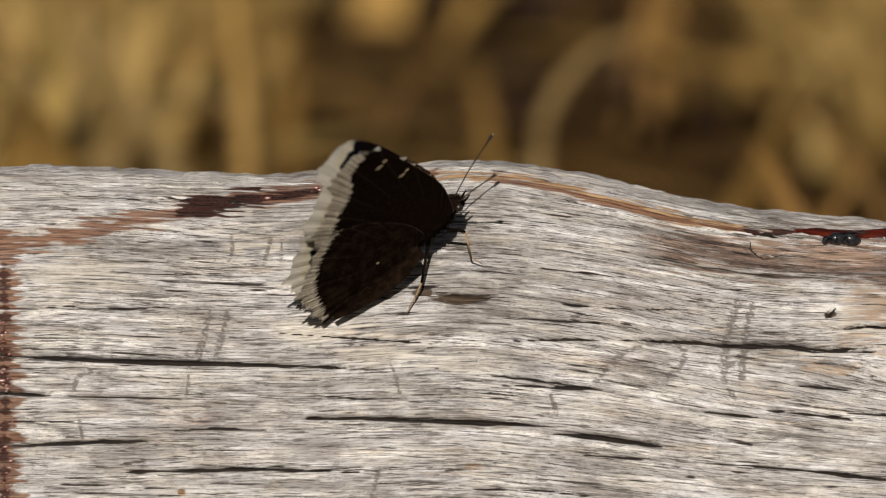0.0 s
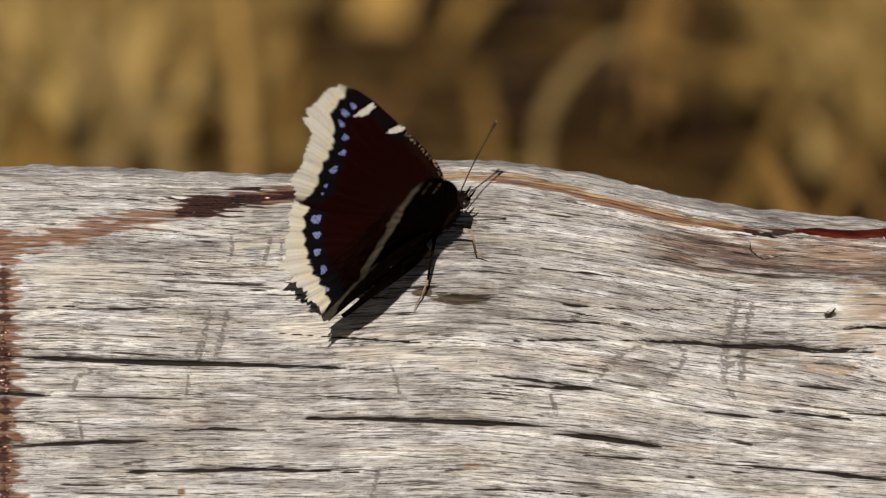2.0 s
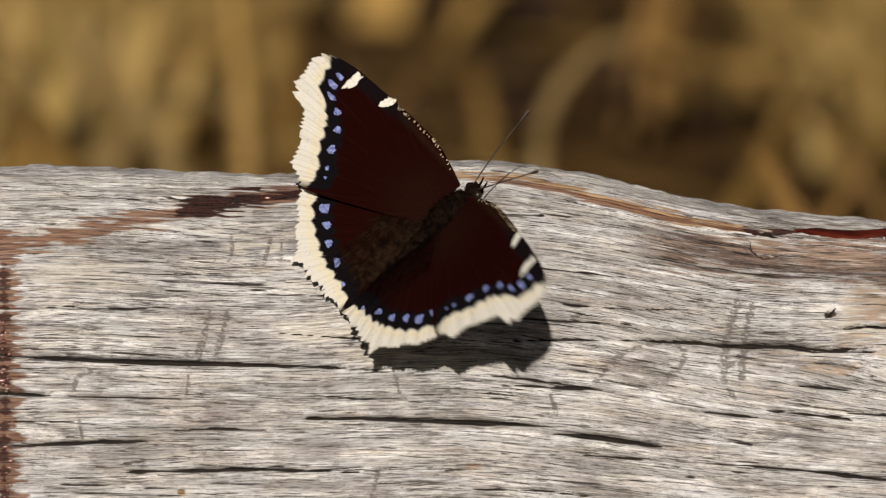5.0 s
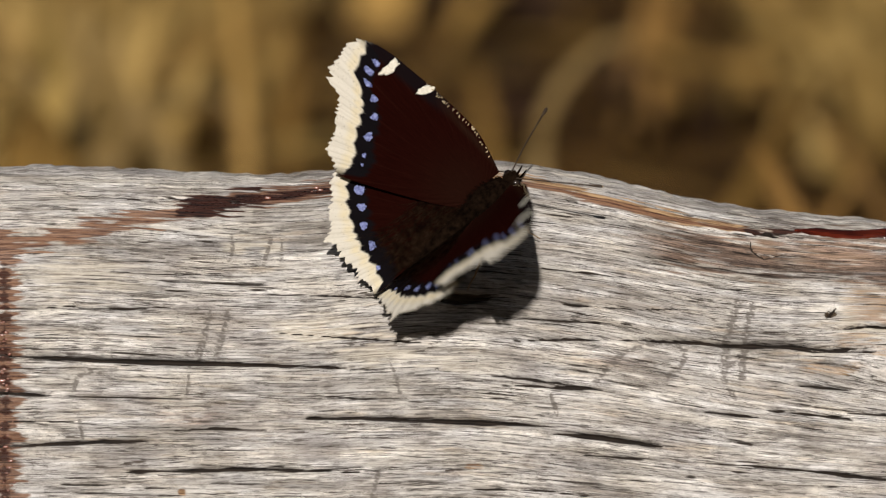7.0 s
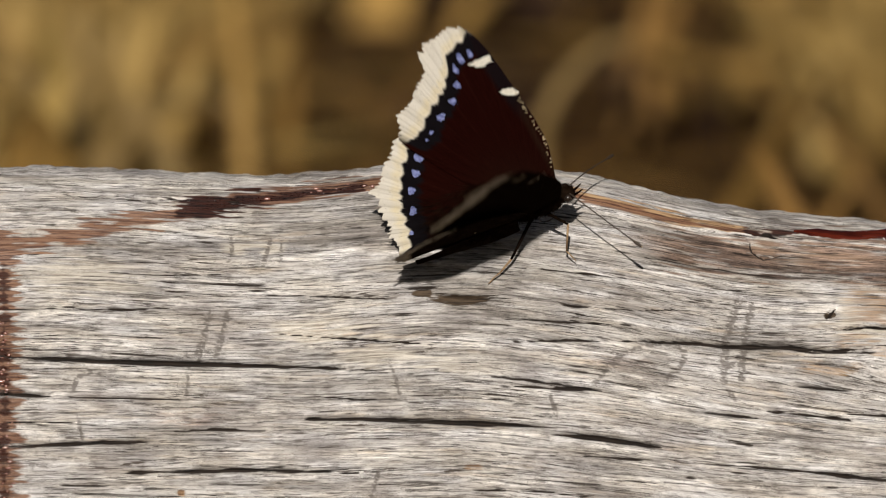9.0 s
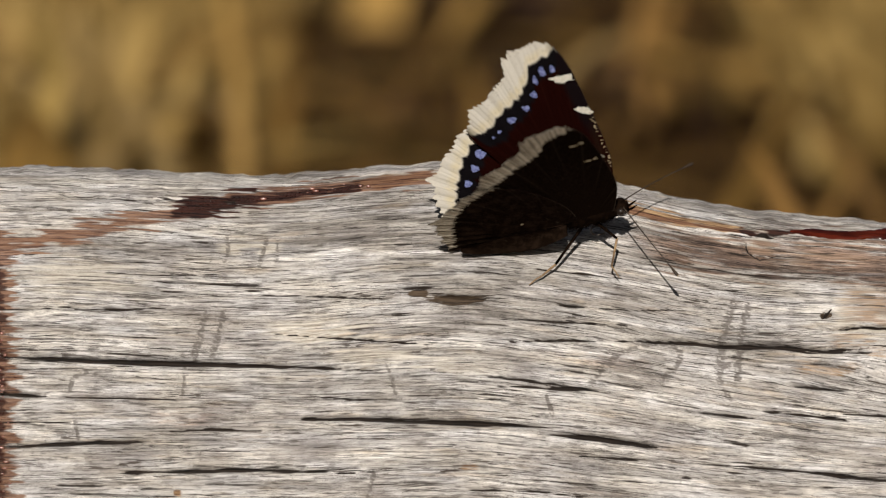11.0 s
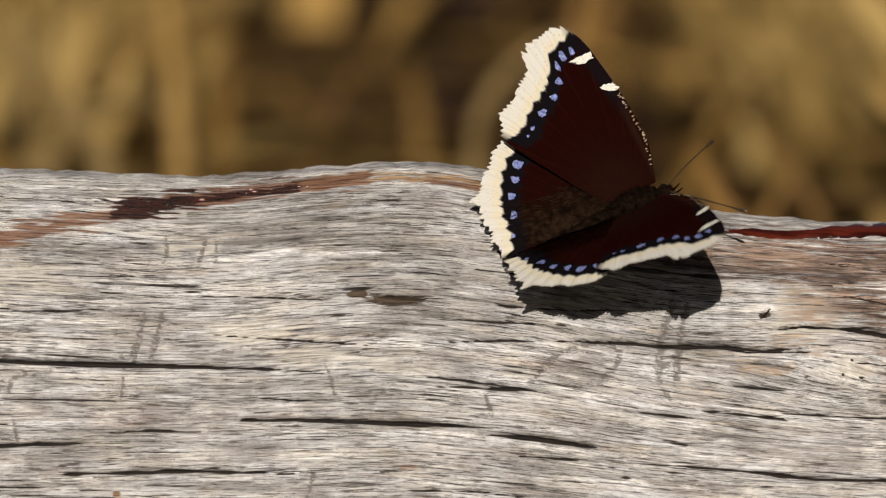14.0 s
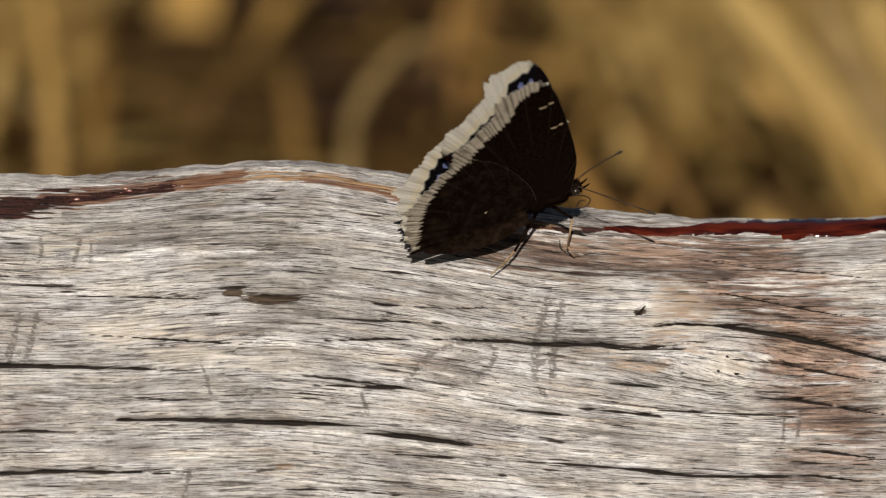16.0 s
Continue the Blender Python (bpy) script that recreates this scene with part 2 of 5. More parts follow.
def wing_under():
    s = Shade("wing_under_scales", 0.95, 0.0)
    uv = s.layer("wing", "Vector")
    ray = s.noise(s.stretch(uv, (30, 16, 1)), 1.0, 5, 0.75)
    dust = s.noise(s.place(), 1500, 3, 0.65)
    dark = s.mix(s.ramp(ray, (0.44, 0.0), (0.64, 1.0)), (0.0035, 0.002, 0.0014), (0.018, 0.0105, 0.0065))
    dark = s.mix(s.ramp(dust, (0.66, 0.0), (0.76, 0.5)), dark, (0.085, 0.062, 0.045))
    blotch = s.noise(s.place(), 420, 5, 0.7)
    dark = s.mix(s.ramp(blotch, (0.46, 0.0), (0.62, 0.7)), dark, s.mix(s.layer("night"), (0.024, 0.0145, 0.0095), (0.008, 0.0048, 0.003)))
    dark = s.mix(s.layer("fuzz"), dark, (0.075, 0.056, 0.042))
    lines = s.noise(s.stretch(uv, (30, 0.8, 1)), 1.0, 2, 0.5)
    pale = s.mix(s.ramp(dust, (0.4, 0.0), (0.7, 0.7)), (0.62, 0.56, 0.45), (0.38, 0.32, 0.235))
    pale = s.mix(s.ramp(lines, (0.34, 0.7), (0.44, 0.0)), pale, (0.10, 0.075, 0.05))
    worn = s.noise(s.place(), 260, 4, 0.7)
    pale = s.mix(s.ramp(worn, (0.52, 0.0), (0.66, 0.5)), pale, (0.20, 0.155, 0.105))
    pale = s.mix(s.layer("rib"), pale, (0.055, 0.04, 0.03))
    c = s.mix(s.layer("cream"), dark, pale)
    s.base(c)
    s.bump(s.sums("ADD", ray, dust), 0.0001, 0.7)
    return s.material


def plain(name, dark, light, scale, roughness=0.6, specular=0.4, depth=0.0):
    s = Shade(name, roughness, specular)
    n = s.noise(s.place(), scale, 4, 0.6)
    s.base(s.mix(s.ramp(n, (0.35, 0.0), (0.65, 1.0)), dark, light))
    if depth:
        s.bump(n, depth)
    return s.material


def grass_material():
    s = Shade("dry_grass", 0.7, 0.25)
    tone = s.ramp(s.island(), (0.0, (0.12, 0.06, 0.016)), (0.3, (0.29, 0.155, 0.037)), (0.5, (0.41, 0.24, 0.06)), (0.8, (0.51, 0.325, 0.092)), (0.94, (0.28, 0.21, 0.062)), (1.0, (0.52, 0.38, 0.17)))
    n = s.noise(s.place(), 30, 3, 0.6)
    s.base(s.mix(s.ramp(n, (0.3, 0.5), (0.7, 0.0)), tone, (0.12, 0.07, 0.03)))
    return s.material


def ground_material():
    s = Shade("dry_soil", 0.9, 0.1)
    a, b = s.noise(s.place(), 6, 4, 0.6), s.noise(s.place(), 90, 4, 0.65)
    c = s.mix(s.ramp(a, (0.38, 0.0), (0.62, 1.0)), (0.034, 0.014, 0.003), (0.115, 0.056, 0.012))
    s.base(s.mix(s.ramp(b, (0.3, 0.6), (0.65, 0.0)), c, (0.06, 0.033, 0.014)))
    s.bump(b, 0.01)
    return s.material


def sap_material():
    s = Shade("wet_resin", 0.08, 0.6)
    n = s.noise(s.stretch(s.place(), (60, 300, 300)), 1.0, 3, 0.6)
    s.base(s.mix(s.ramp(n, (0.4, 0.0), (0.6, 1.0)), (0.012, 0.002, 0.0012), (0.11, 0.016, 0.006)))
    s.bsdf.inputs["Coat Weight"].default_value = 0.6
    s.bsdf.inputs["Coat Roughness"].default_value = 0.05
    s.bump(n, 0.0003, 0.6)
    return s.material


WOOD, UPPER, UNDER = weathered_wood(), wing_top(), wing_under()
GRASS, SOIL, RESIN = grass_material(), ground_material(), sap_material()
BLUE = plain("blue_scales", (0.07, 0.085, 0.23), (0.29, 0.33, 0.60), 2200, 0.7, 0.1)
WHITE = plain("white_scales", (0.62, 0.58, 0.48), (0.82, 0.79, 0.70), 2500, 0.7, 0.2)
PELT = plain("dark_fur", (0.003, 0.0018, 0.0012), (0.014, 0.008, 0.005), 900, 0.95, 0.0, 0.0003)
HAIR = plain("brown_hair", (0.006, 0.0032, 0.0022), (0.03, 0.0165, 0.0095), 700, 0.9, 0.0)
HORN = plain("antenna_horn", (0.018, 0.011, 0.008), (0.06, 0.04, 0.025), 700, 0.5, 0.4)
TIP = plain("pale_tip", (0.30, 0.22, 0.12), (0.5, 0.4, 0.25), 900)
SHIN = plain("tan_leg", (0.20, 0.12, 0.06), (0.42, 0.29, 0.16), 800, 0.6, 0.4)
EYE_BEAD = plain("eye_bead", (0.01, 0.007, 0.005), (0.03, 0.02, 0.015), 2000, 0.25, 0.5)
DARK_LEAF = plain("dead_leaf", (0.016, 0.007, 0.003), (0.055, 0.026, 0.010), 40, 0.8, 0.2)
STRAW = plain("straw", (0.26, 0.16, 0.042), (0.45, 0.305, 0.105), 25, 0.7, 0.25)
RESIN_DROP = plain("resin_drop", (0.10, 0.022, 0.010), (0.22, 0.07, 0.04), 900, 0.3, 1.0)
REED = plain("reed_straw", (0.15, 0.095, 0.03), (0.28, 0.19, 0.075), 25, 0.7, 0.25)
FLY_COAT = plain("fly_coat", (0.006, 0.006, 0.007), (0.03, 0.03, 0.034), 1500, 0.3, 0.5)

# ---- the log ----
# Seen square to its upper face: x along the log, u up that face, w towards the lens, in metres.
CREST_X = np.array([-134.2, -88.9, -77.6, -66.2, -54.9, -37.9, -25.4, -15.2, -2.7, 9.8, 18.8, 30.2, 41.5, 52.8, 64.2, 75.5, 88.9, 99.8, 107.7, 126.8, 171.9])
CREST_U = np.array([16.0, 16.6, 16.8, 16.3, 15.8, 15.1, 15.4, 16.8, 17.7, 17.6, 16.3, 14.6, 12.0, 9.4, 7.7, 6.7, 5.9, 5.3, 5.2, 6.1, 6.9])
AXIS_U, AXIS_W, FRONT, BACK, BELLY = -64.0, -16.0, 27.0, 66.0, 66.0
UP = np.array(VIEW.to_3x3())
HOME = np.array(FOCUS)


def crest(x):
    wide = sum(np.interp(x + d, CREST_X, CREST_U) for d in (-5, -2.5, 0, 2.5, 5)) / 5
    return wide


def log_arrays():
    xs = np.concatenate([[-521], np.linspace(-520, -112, 30), np.arange(-110, 140, 0.27), np.linspace(142, 560, 30), [561]])
    ang = np.radians(np.concatenate([np.linspace(-178, -22, 34), np.linspace(-20, 88, 400), np.linspace(90, 178, 26)]))
    X, A = np.meshgrid(xs, ang)
    return X, A


LOG_X, LOG_A = log_arrays()
_front = np.sin(LOG_A) > 0
_high = np.where(np.cos(LOG_A) > 0, crest(LOG_X) - AXIS_U, BELLY)
LOG_U = AXIS_U + _high * np.cos(LOG_A)
LOG_W = AXIS_W + np.where(_front, FRONT, BACK) * np.sin(LOG_A)
FACE = (LOG_A > -0.06).astype(float)
# distance along the surface, at the middle of the log
_a = np.linspace(-math.pi, math.pi, 2000)
_arc = np.concatenate([[0], np.cumsum(np.hypot(np.diff(80 * np.cos(_a)), np.diff(30 * np.sin(_a))))])
GRAIN = np.interp(LOG_A, _a, _arc)
# the grain runs downhill towards the thick end and parts round the knot
KNOT = (93.6, -23.6)
dx, du = LOG_X - KNOT[0], LOG_U - KNOT[1]
swell = np.exp(-(dx / 24) ** 2 - (du / 11) ** 2)
GRAIN = GRAIN + 3.2 * np.tanh(du / 4.5) * swell
GRAIN = GRAIN + np.where(LOG_X > 5, -0.055 * (LOG_X - 5), 0) * np.clip((-5 - LOG_U) / 25, 0, 1)
GRAIN = GRAIN + 0.9 * (lump(LOG_X / 38, LOG_U / 14, 3) - 0.5) + 0.14 * (lump(LOG_X / 9, LOG_U / 5, 4) - 0.5)

LAYERS = {k: np.zeros_like(LOG_X) for k in ("crack", "scratch", "rust", "tar", "amber", "smudge", "wet", "grime_shade", "hollow", "pale")}
CARVE = np.zeros_like(LOG_X)


def along(points):
    """Distance of every spot of the face from a broken line, and how far along it lies (0 to 1)."""
    pts = np.array(points, float)
    lengths = np.hypot(*np.diff(pts, axis=0).T)
    total, done = lengths.sum(), 0.0
    best, where = np.full_like(LOG_X, 1e3), np.zeros_like(LOG_X)
    for (p, q), n in zip(zip(pts, pts[1:]), lengths):
        t = np.clip(((LOG_X - p[0]) * (q[0] - p[0]) + (LOG_U - p[1]) * (q[1] - p[1])) / (n * n), 0, 1)
        d = np.hypot(LOG_X - p[0] - t * (q[0] - p[0]), LOG_U - p[1] - t * (q[1] - p[1]))
        near = d < best
        best, where = np.where(near, d, best), np.where(near, (done + t * n) / total, where)
        done += n
    return best, where


def crack(width, depth, *points):
    global CARVE
    d, t = along(points)
    d = d + 0.35 * (lump(LOG_X / 3.0, LOG_U / 1.2, depth * 7) - 0.5) * np.minimum(width, 0.8)
    half = 0.6 * width * np.clip(np.sin(math.pi * np.clip(t, 0.02, 0.98)), 0, 1) ** 0.8 * (0.65 + 0.7 * lump(LOG_X / 7, LOG_U * 0, width * 9))
    cut = np.clip(1.25 - d / np.maximum(half, 0.17), 0, 1) * np.clip(np.minimum(t, 1 - t) * 14, 0.25, 1) * FACE
    CARVE = np.maximum(CARVE, depth * cut ** 0.7)
    # mask for the dirt and painted shade inside the cut
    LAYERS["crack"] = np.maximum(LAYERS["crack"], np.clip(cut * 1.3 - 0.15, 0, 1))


def scratch(width, *points):
    global CARVE
    d, t = along(points)
    d = d + 0.5 * (lump(LOG_X / 1.3, LOG_U / 1.3, width * 5) - 0.5)
    cut = np.clip(1.25 - d / (1.05 * width), 0, 1) * FACE
    CARVE = np.maximum(CARVE, 0.25 * cut)
    LAYERS["scratch"] = np.maximum(LAYERS["scratch"], cut * np.clip(1.9 * lump(LOG_X / 0.5, GRAIN / 0.2, 6) - 0.2, 0, 1))


def stain(kind, width, strength, *points):
    d, t = along(points)
    width = 1.45 * width
    ragged = d + 1.5 * width * (lump(LOG_X / 8, GRAIN / 0.55, width) - 0.4) + 0.8 * width * (lump(LOG_X / 2.6, GRAIN / 0.28, 8) - 0.5)
    if kind in ("smudge", "grime_shade", "pale") or (kind == "amber" and abs(points[-1][0] - points[0][0]) < 40):
        strength = strength * np.clip(t / 0.3, 0, 1) * np.clip((1 - t) / 0.3, 0, 1)
    LAYERS[kind] = np.maximum(LAYERS[kind], strength * np.clip(1.5 * (1.15 - ragged / width), 0, 1) * FACE)


def pit(x, u, rx, ru, depth):
    """A hollow (or, with a negative depth, a boss) in the face."""
    global CARVE
    r = np.hypot((LOG_X - x) / rx, (LOG_U - u) / ru) + 0.5 * (lump(LOG_X / 1.6, LOG_U / 0.6, 2) - 0.5)
    cut = np.clip(1.0 - r ** 2, 0, 1) ** 0.7 * FACE
    CARVE = CARVE + depth * cut
    if depth > 0:
        deep = "crack" if rx < 1.2 else "hollow"
        LAYERS[deep] = np.maximum(LAYERS[deep], np.clip(cut * 1.3, 0, 1))


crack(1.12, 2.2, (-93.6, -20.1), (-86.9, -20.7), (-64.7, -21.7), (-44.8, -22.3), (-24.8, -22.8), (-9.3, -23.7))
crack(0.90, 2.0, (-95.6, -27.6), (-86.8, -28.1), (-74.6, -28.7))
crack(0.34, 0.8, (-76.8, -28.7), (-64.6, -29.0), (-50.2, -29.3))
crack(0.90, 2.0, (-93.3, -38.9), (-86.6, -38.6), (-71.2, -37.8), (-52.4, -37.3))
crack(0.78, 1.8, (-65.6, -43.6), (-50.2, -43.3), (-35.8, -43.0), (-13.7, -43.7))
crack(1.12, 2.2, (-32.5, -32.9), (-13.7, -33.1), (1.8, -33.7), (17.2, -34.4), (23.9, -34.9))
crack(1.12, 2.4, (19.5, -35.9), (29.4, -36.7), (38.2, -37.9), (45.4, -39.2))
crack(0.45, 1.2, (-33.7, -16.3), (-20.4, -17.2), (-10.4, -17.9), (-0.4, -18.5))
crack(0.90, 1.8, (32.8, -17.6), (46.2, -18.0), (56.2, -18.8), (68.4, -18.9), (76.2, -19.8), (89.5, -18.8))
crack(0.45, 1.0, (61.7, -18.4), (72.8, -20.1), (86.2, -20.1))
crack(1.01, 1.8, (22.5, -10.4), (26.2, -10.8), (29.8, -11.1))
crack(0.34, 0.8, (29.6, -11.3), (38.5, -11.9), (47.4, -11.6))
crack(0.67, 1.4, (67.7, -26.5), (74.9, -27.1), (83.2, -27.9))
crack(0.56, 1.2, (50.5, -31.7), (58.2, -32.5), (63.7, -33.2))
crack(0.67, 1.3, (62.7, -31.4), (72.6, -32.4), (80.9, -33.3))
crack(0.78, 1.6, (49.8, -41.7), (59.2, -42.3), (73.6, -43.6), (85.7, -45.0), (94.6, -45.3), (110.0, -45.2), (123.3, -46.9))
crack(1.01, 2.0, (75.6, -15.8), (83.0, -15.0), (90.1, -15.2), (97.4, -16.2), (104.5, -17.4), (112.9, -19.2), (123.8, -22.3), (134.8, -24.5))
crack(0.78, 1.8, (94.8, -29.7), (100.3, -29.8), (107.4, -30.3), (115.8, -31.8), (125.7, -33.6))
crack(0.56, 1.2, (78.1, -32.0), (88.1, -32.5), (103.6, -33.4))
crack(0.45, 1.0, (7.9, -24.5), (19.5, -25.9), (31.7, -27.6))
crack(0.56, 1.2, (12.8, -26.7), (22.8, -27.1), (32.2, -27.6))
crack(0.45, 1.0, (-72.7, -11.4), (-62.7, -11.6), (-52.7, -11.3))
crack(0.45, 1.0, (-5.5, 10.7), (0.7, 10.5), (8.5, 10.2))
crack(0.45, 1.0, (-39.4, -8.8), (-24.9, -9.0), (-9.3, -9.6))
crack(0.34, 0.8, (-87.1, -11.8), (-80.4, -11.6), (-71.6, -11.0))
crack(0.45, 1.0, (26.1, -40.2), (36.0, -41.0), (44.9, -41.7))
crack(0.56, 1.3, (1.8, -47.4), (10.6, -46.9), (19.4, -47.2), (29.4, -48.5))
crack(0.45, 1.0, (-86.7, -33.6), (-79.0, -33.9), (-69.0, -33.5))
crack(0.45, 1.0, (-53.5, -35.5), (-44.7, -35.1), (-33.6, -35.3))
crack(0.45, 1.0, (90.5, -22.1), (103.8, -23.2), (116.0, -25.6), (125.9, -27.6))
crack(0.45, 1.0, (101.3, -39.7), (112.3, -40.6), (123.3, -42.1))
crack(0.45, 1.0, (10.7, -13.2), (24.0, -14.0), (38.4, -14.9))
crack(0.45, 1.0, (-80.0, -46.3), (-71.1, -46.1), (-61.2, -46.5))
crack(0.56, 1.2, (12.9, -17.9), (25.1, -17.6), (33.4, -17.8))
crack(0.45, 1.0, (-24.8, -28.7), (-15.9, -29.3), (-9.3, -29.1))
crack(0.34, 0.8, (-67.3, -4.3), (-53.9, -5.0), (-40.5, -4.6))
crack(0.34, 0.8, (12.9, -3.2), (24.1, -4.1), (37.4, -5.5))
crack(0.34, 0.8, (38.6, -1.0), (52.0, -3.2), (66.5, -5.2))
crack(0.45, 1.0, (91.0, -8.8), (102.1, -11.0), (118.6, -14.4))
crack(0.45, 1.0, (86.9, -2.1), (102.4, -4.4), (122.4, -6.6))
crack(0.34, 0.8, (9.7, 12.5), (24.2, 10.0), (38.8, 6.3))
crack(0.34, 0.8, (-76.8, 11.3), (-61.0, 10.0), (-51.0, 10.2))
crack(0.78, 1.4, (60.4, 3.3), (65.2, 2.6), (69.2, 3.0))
pit(3.4, -9.5, 5.8, 1.2, 2.4)
pit(-4.0, -8.4, 2.3, 1.0, 1.0)
crack(0.67, 1.4, (75.4, -13.5), (76.4, -12.4), (77.5, -11.4))
# dark arc cut and painted as the shaded lower rim of the small boss
crack(0.29, 0.8, (60.7, 1.9), (61.2, -0.3), (63.5, -1.7), (66.5, -1.0))
stain("pale", 1.57, 0.70, (59.8, 0.8), (63.4, 1.0), (67.4, 1.0))
stain("pale", 2.46, 0.60, (-86.2, -4.3), (-72.8, -5.0), (-53.9, -6.6))
pit(76.2, -12.8, 1.25, 0.7, 0.8)
pit(93.2, -21.8, 0.34, 0.34, 1.2)
pit(91.3, -24.7, 0.34, 0.34, 1.2)
pit(94.9, -25.2, 0.7, 0.3, 1.0)
pit(63.5, 1.5, 2.6, 2.2, -1.6)
pit(83.0, -12.7, 7.0, 2.4, -1.4)
pit(93.3, -24.1, 5.0, 3.5, -1.0)
scratch(0.78, (-45.8, -12.3), (-46.8, -16.5), (-48.1, -21.2))
scratch(0.78, (-42.4, -12.3), (-43.3, -16.5), (-44.6, -21.4))
scratch(0.78, (29.7, -26.5), (32.2, -23.2), (35.6, -20.1), (40.6, -18.5), (45.6, -18.3), (47.6, -20.1), (46.7, -22.9), (43.9, -25.2))
scratch(1.01, (58.1, -10.1), (56.7, -14.3), (55.5, -18.8), (55.0, -25.6))
scratch(0.90, (61.0, -10.8), (60.0, -14.3), (59.1, -18.8), (58.5, -25.9))
scratch(0.67, (56.2, -15.2), (60.1, -14.8))
scratch(0.67, (55.2, -23.0), (58.8, -22.5))
scratch(0.56, (-42.0, 2.9), (-41.5, 0.1), (-42.3, -2.3))
scratch(0.56, (-34.2, 1.9), (-34.8, -0.8), (-35.4, -3.2))
scratch(0.45, (-31.9, 1.9), (-32.1, -2.3))
scratch(0.56, (-10.4, -22.0), (-9.3, -24.8), (-8.6, -27.8))
scratch(0.67, (-12.8, -43.9), (-13.5, -46.3), (-13.7, -50.7))
scratch(0.56, (-72.6, -27.6), (-71.5, -25.1), (-69.1, -23.7), (-66.7, -24.5))
scratch(0.45, (-49.8, -22.1), (-50.2, -28.7))
scratch(0.56, (56.0, -27.6), (57.1, -29.2))
scratch(0.45, (-71.2, -33.6), (-70.6, -36.9))
scratch(0.56, (1.2, -27.6), (-1.0, -28.7))
scratch(0.45, (21.1, -28.7), (22.2, -32.5))
scratch(0.56, (104.2, -32.0), (103.7, -38.6))
scratch(0.56, (107.5, -32.5), (106.6, -37.5))
stain("rust", 1.46, 1.00, (-94.2, 0.1), (-87.4, -0.7), (-80.8, 1.7), (-73.1, 3.2), (-65.3, 4.6), (-58.6, 5.9), (-50.9, 7.7))
stain("tar", 1.46, 1.00, (-51.5, 8.2), (-46.4, 8.4), (-40.9, 9.5), (-37.5, 10.4))
stain("tar", 0.78, 0.85, (-40.9, 9.7), (-34.2, 10.6), (-25.2, 11.7), (-16.2, 12.9))
stain("rust", 1.34, 1.00, (-40.9, 10.0), (-25.2, 11.9), (-11.7, 13.6), (-2.7, 14.5))
stain("amber", 0.78, 1.00, (-16.2, 13.4), (-2.7, 14.7), (9.7, 14.4), (19.8, 13.4), (29.9, 10.7), (41.1, 7.5), (52.3, 4.8), (60.2, 3.5))
stain("rust", 0.45, 1.00, (9.7, 13.6), (19.8, 12.4), (29.9, 9.9), (41.1, 7.1), (52.3, 4.6), (60.2, 3.3))
stain("tar", 0.78, 1.00, (60.2, 3.5), (63.0, 3.0), (66.4, 3.1), (70.4, 3.4))
stain("rust", 2.02, 1.00, (-87.5, 1.2), (-86.4, -3.2), (-86.1, -8.8), (-85.8, -17.6))
stain("rust", 2.24, 1.00, (-86.1, -17.6), (-85.9, -28.7), (-85.8, -39.7), (-85.5, -50.7))
stain("tar", 0.90, 0.60, (-86.7, -3.2), (-86.2, -13.2), (-86.3, -22.1), (-85.7, -30.9), (-86.0, -39.7), (-85.6, -50.7))
stain("wet", 2.46, 1.00, (-86.1, -16.5), (-85.9, -28.7), (-85.7, -50.7))
stain("smudge", 2.91, 0.80, (34.2, 2.9), (52.1, 0.1), (77.8, -3.8))
stain("amber", 1.79, 0.40, (72.9, -17.7), (81.8, -18.3), (92.8, -20.8))
stain("amber", 1.57, 0.35, (75.4, -8.8), (83.1, -9.9), (90.9, -11.6))
stain("wet", 0.90, 1.00, (-50.9, 8.4), (-37.5, 10.2), (-16.2, 12.9))
stain("smudge", 4.48, 0.75, (95.3, -12.7), (108.5, -16.6), (129.3, -23.2))
stain("smudge", 3.81, 0.70, (94.9, -27.6), (110.3, -30.3), (129.0, -35.8))
stain("smudge", 3.36, 0.50, (96.8, -39.7), (112.3, -41.9), (128.8, -44.1))
# grey dirt and painted dimness, most of it over the upper face
stain("grime_shade", 3.81, 0.80, (33.1, 4.6), (53.2, -1.0), (77.6, -7.7))
stain("grime_shade", 4.48, 0.60, (24.0, -8.8), (40.7, -11.0), (60.7, -13.2))
stain("grime_shade", 4.48, 0.90, (-45.2, 4.0), (-25.1, 5.1), (-2.7, 4.0), (19.6, 1.2))
stain("grime_shade", 3.36, 0.80, (-16.0, -4.3), (4.0, -5.7), (28.5, -4.3))
stain("grime_shade", 3.36, 0.80, (33.1, 1.2), (43.1, -1.0), (56.5, -4.4))
stain("grime_shade", 4.48, 0.60, (-66.8, -33.1), (-53.5, -38.6), (-35.8, -44.1))
stain("grime_shade", 3.81, 0.90, (-84.0, -3.2), (-69.5, -4.3), (-50.6, -3.2))
stain("grime_shade", 3.36, 0.50, (44.0, -13.2), (57.3, -16.6), (70.6, -22.1))
stain("grime_shade", 2.91, 0.90, (-2.7, -11.6), (12.9, -13.2), (32.9, -13.2))
stain("grime_shade", 3.36, 0.50, (12.8, -37.5), (29.4, -43.0), (45.9, -46.3))
stain("grime_shade", 2.91, 0.70, (29.5, -24.3), (38.3, -23.2), (48.3, -22.1))
stain("smudge", 3.81, 0.85, (57.8, 0.1), (69.0, -0.6), (80.2, -1.6), (91.4, -2.4), (108.1, -3.8), (119.1, -5.5))
stain("smudge", 4.48, 0.80, (79.9, -6.6), (91.0, -8.3), (102.1, -10.5), (113.1, -13.8), (124.1, -16.6))
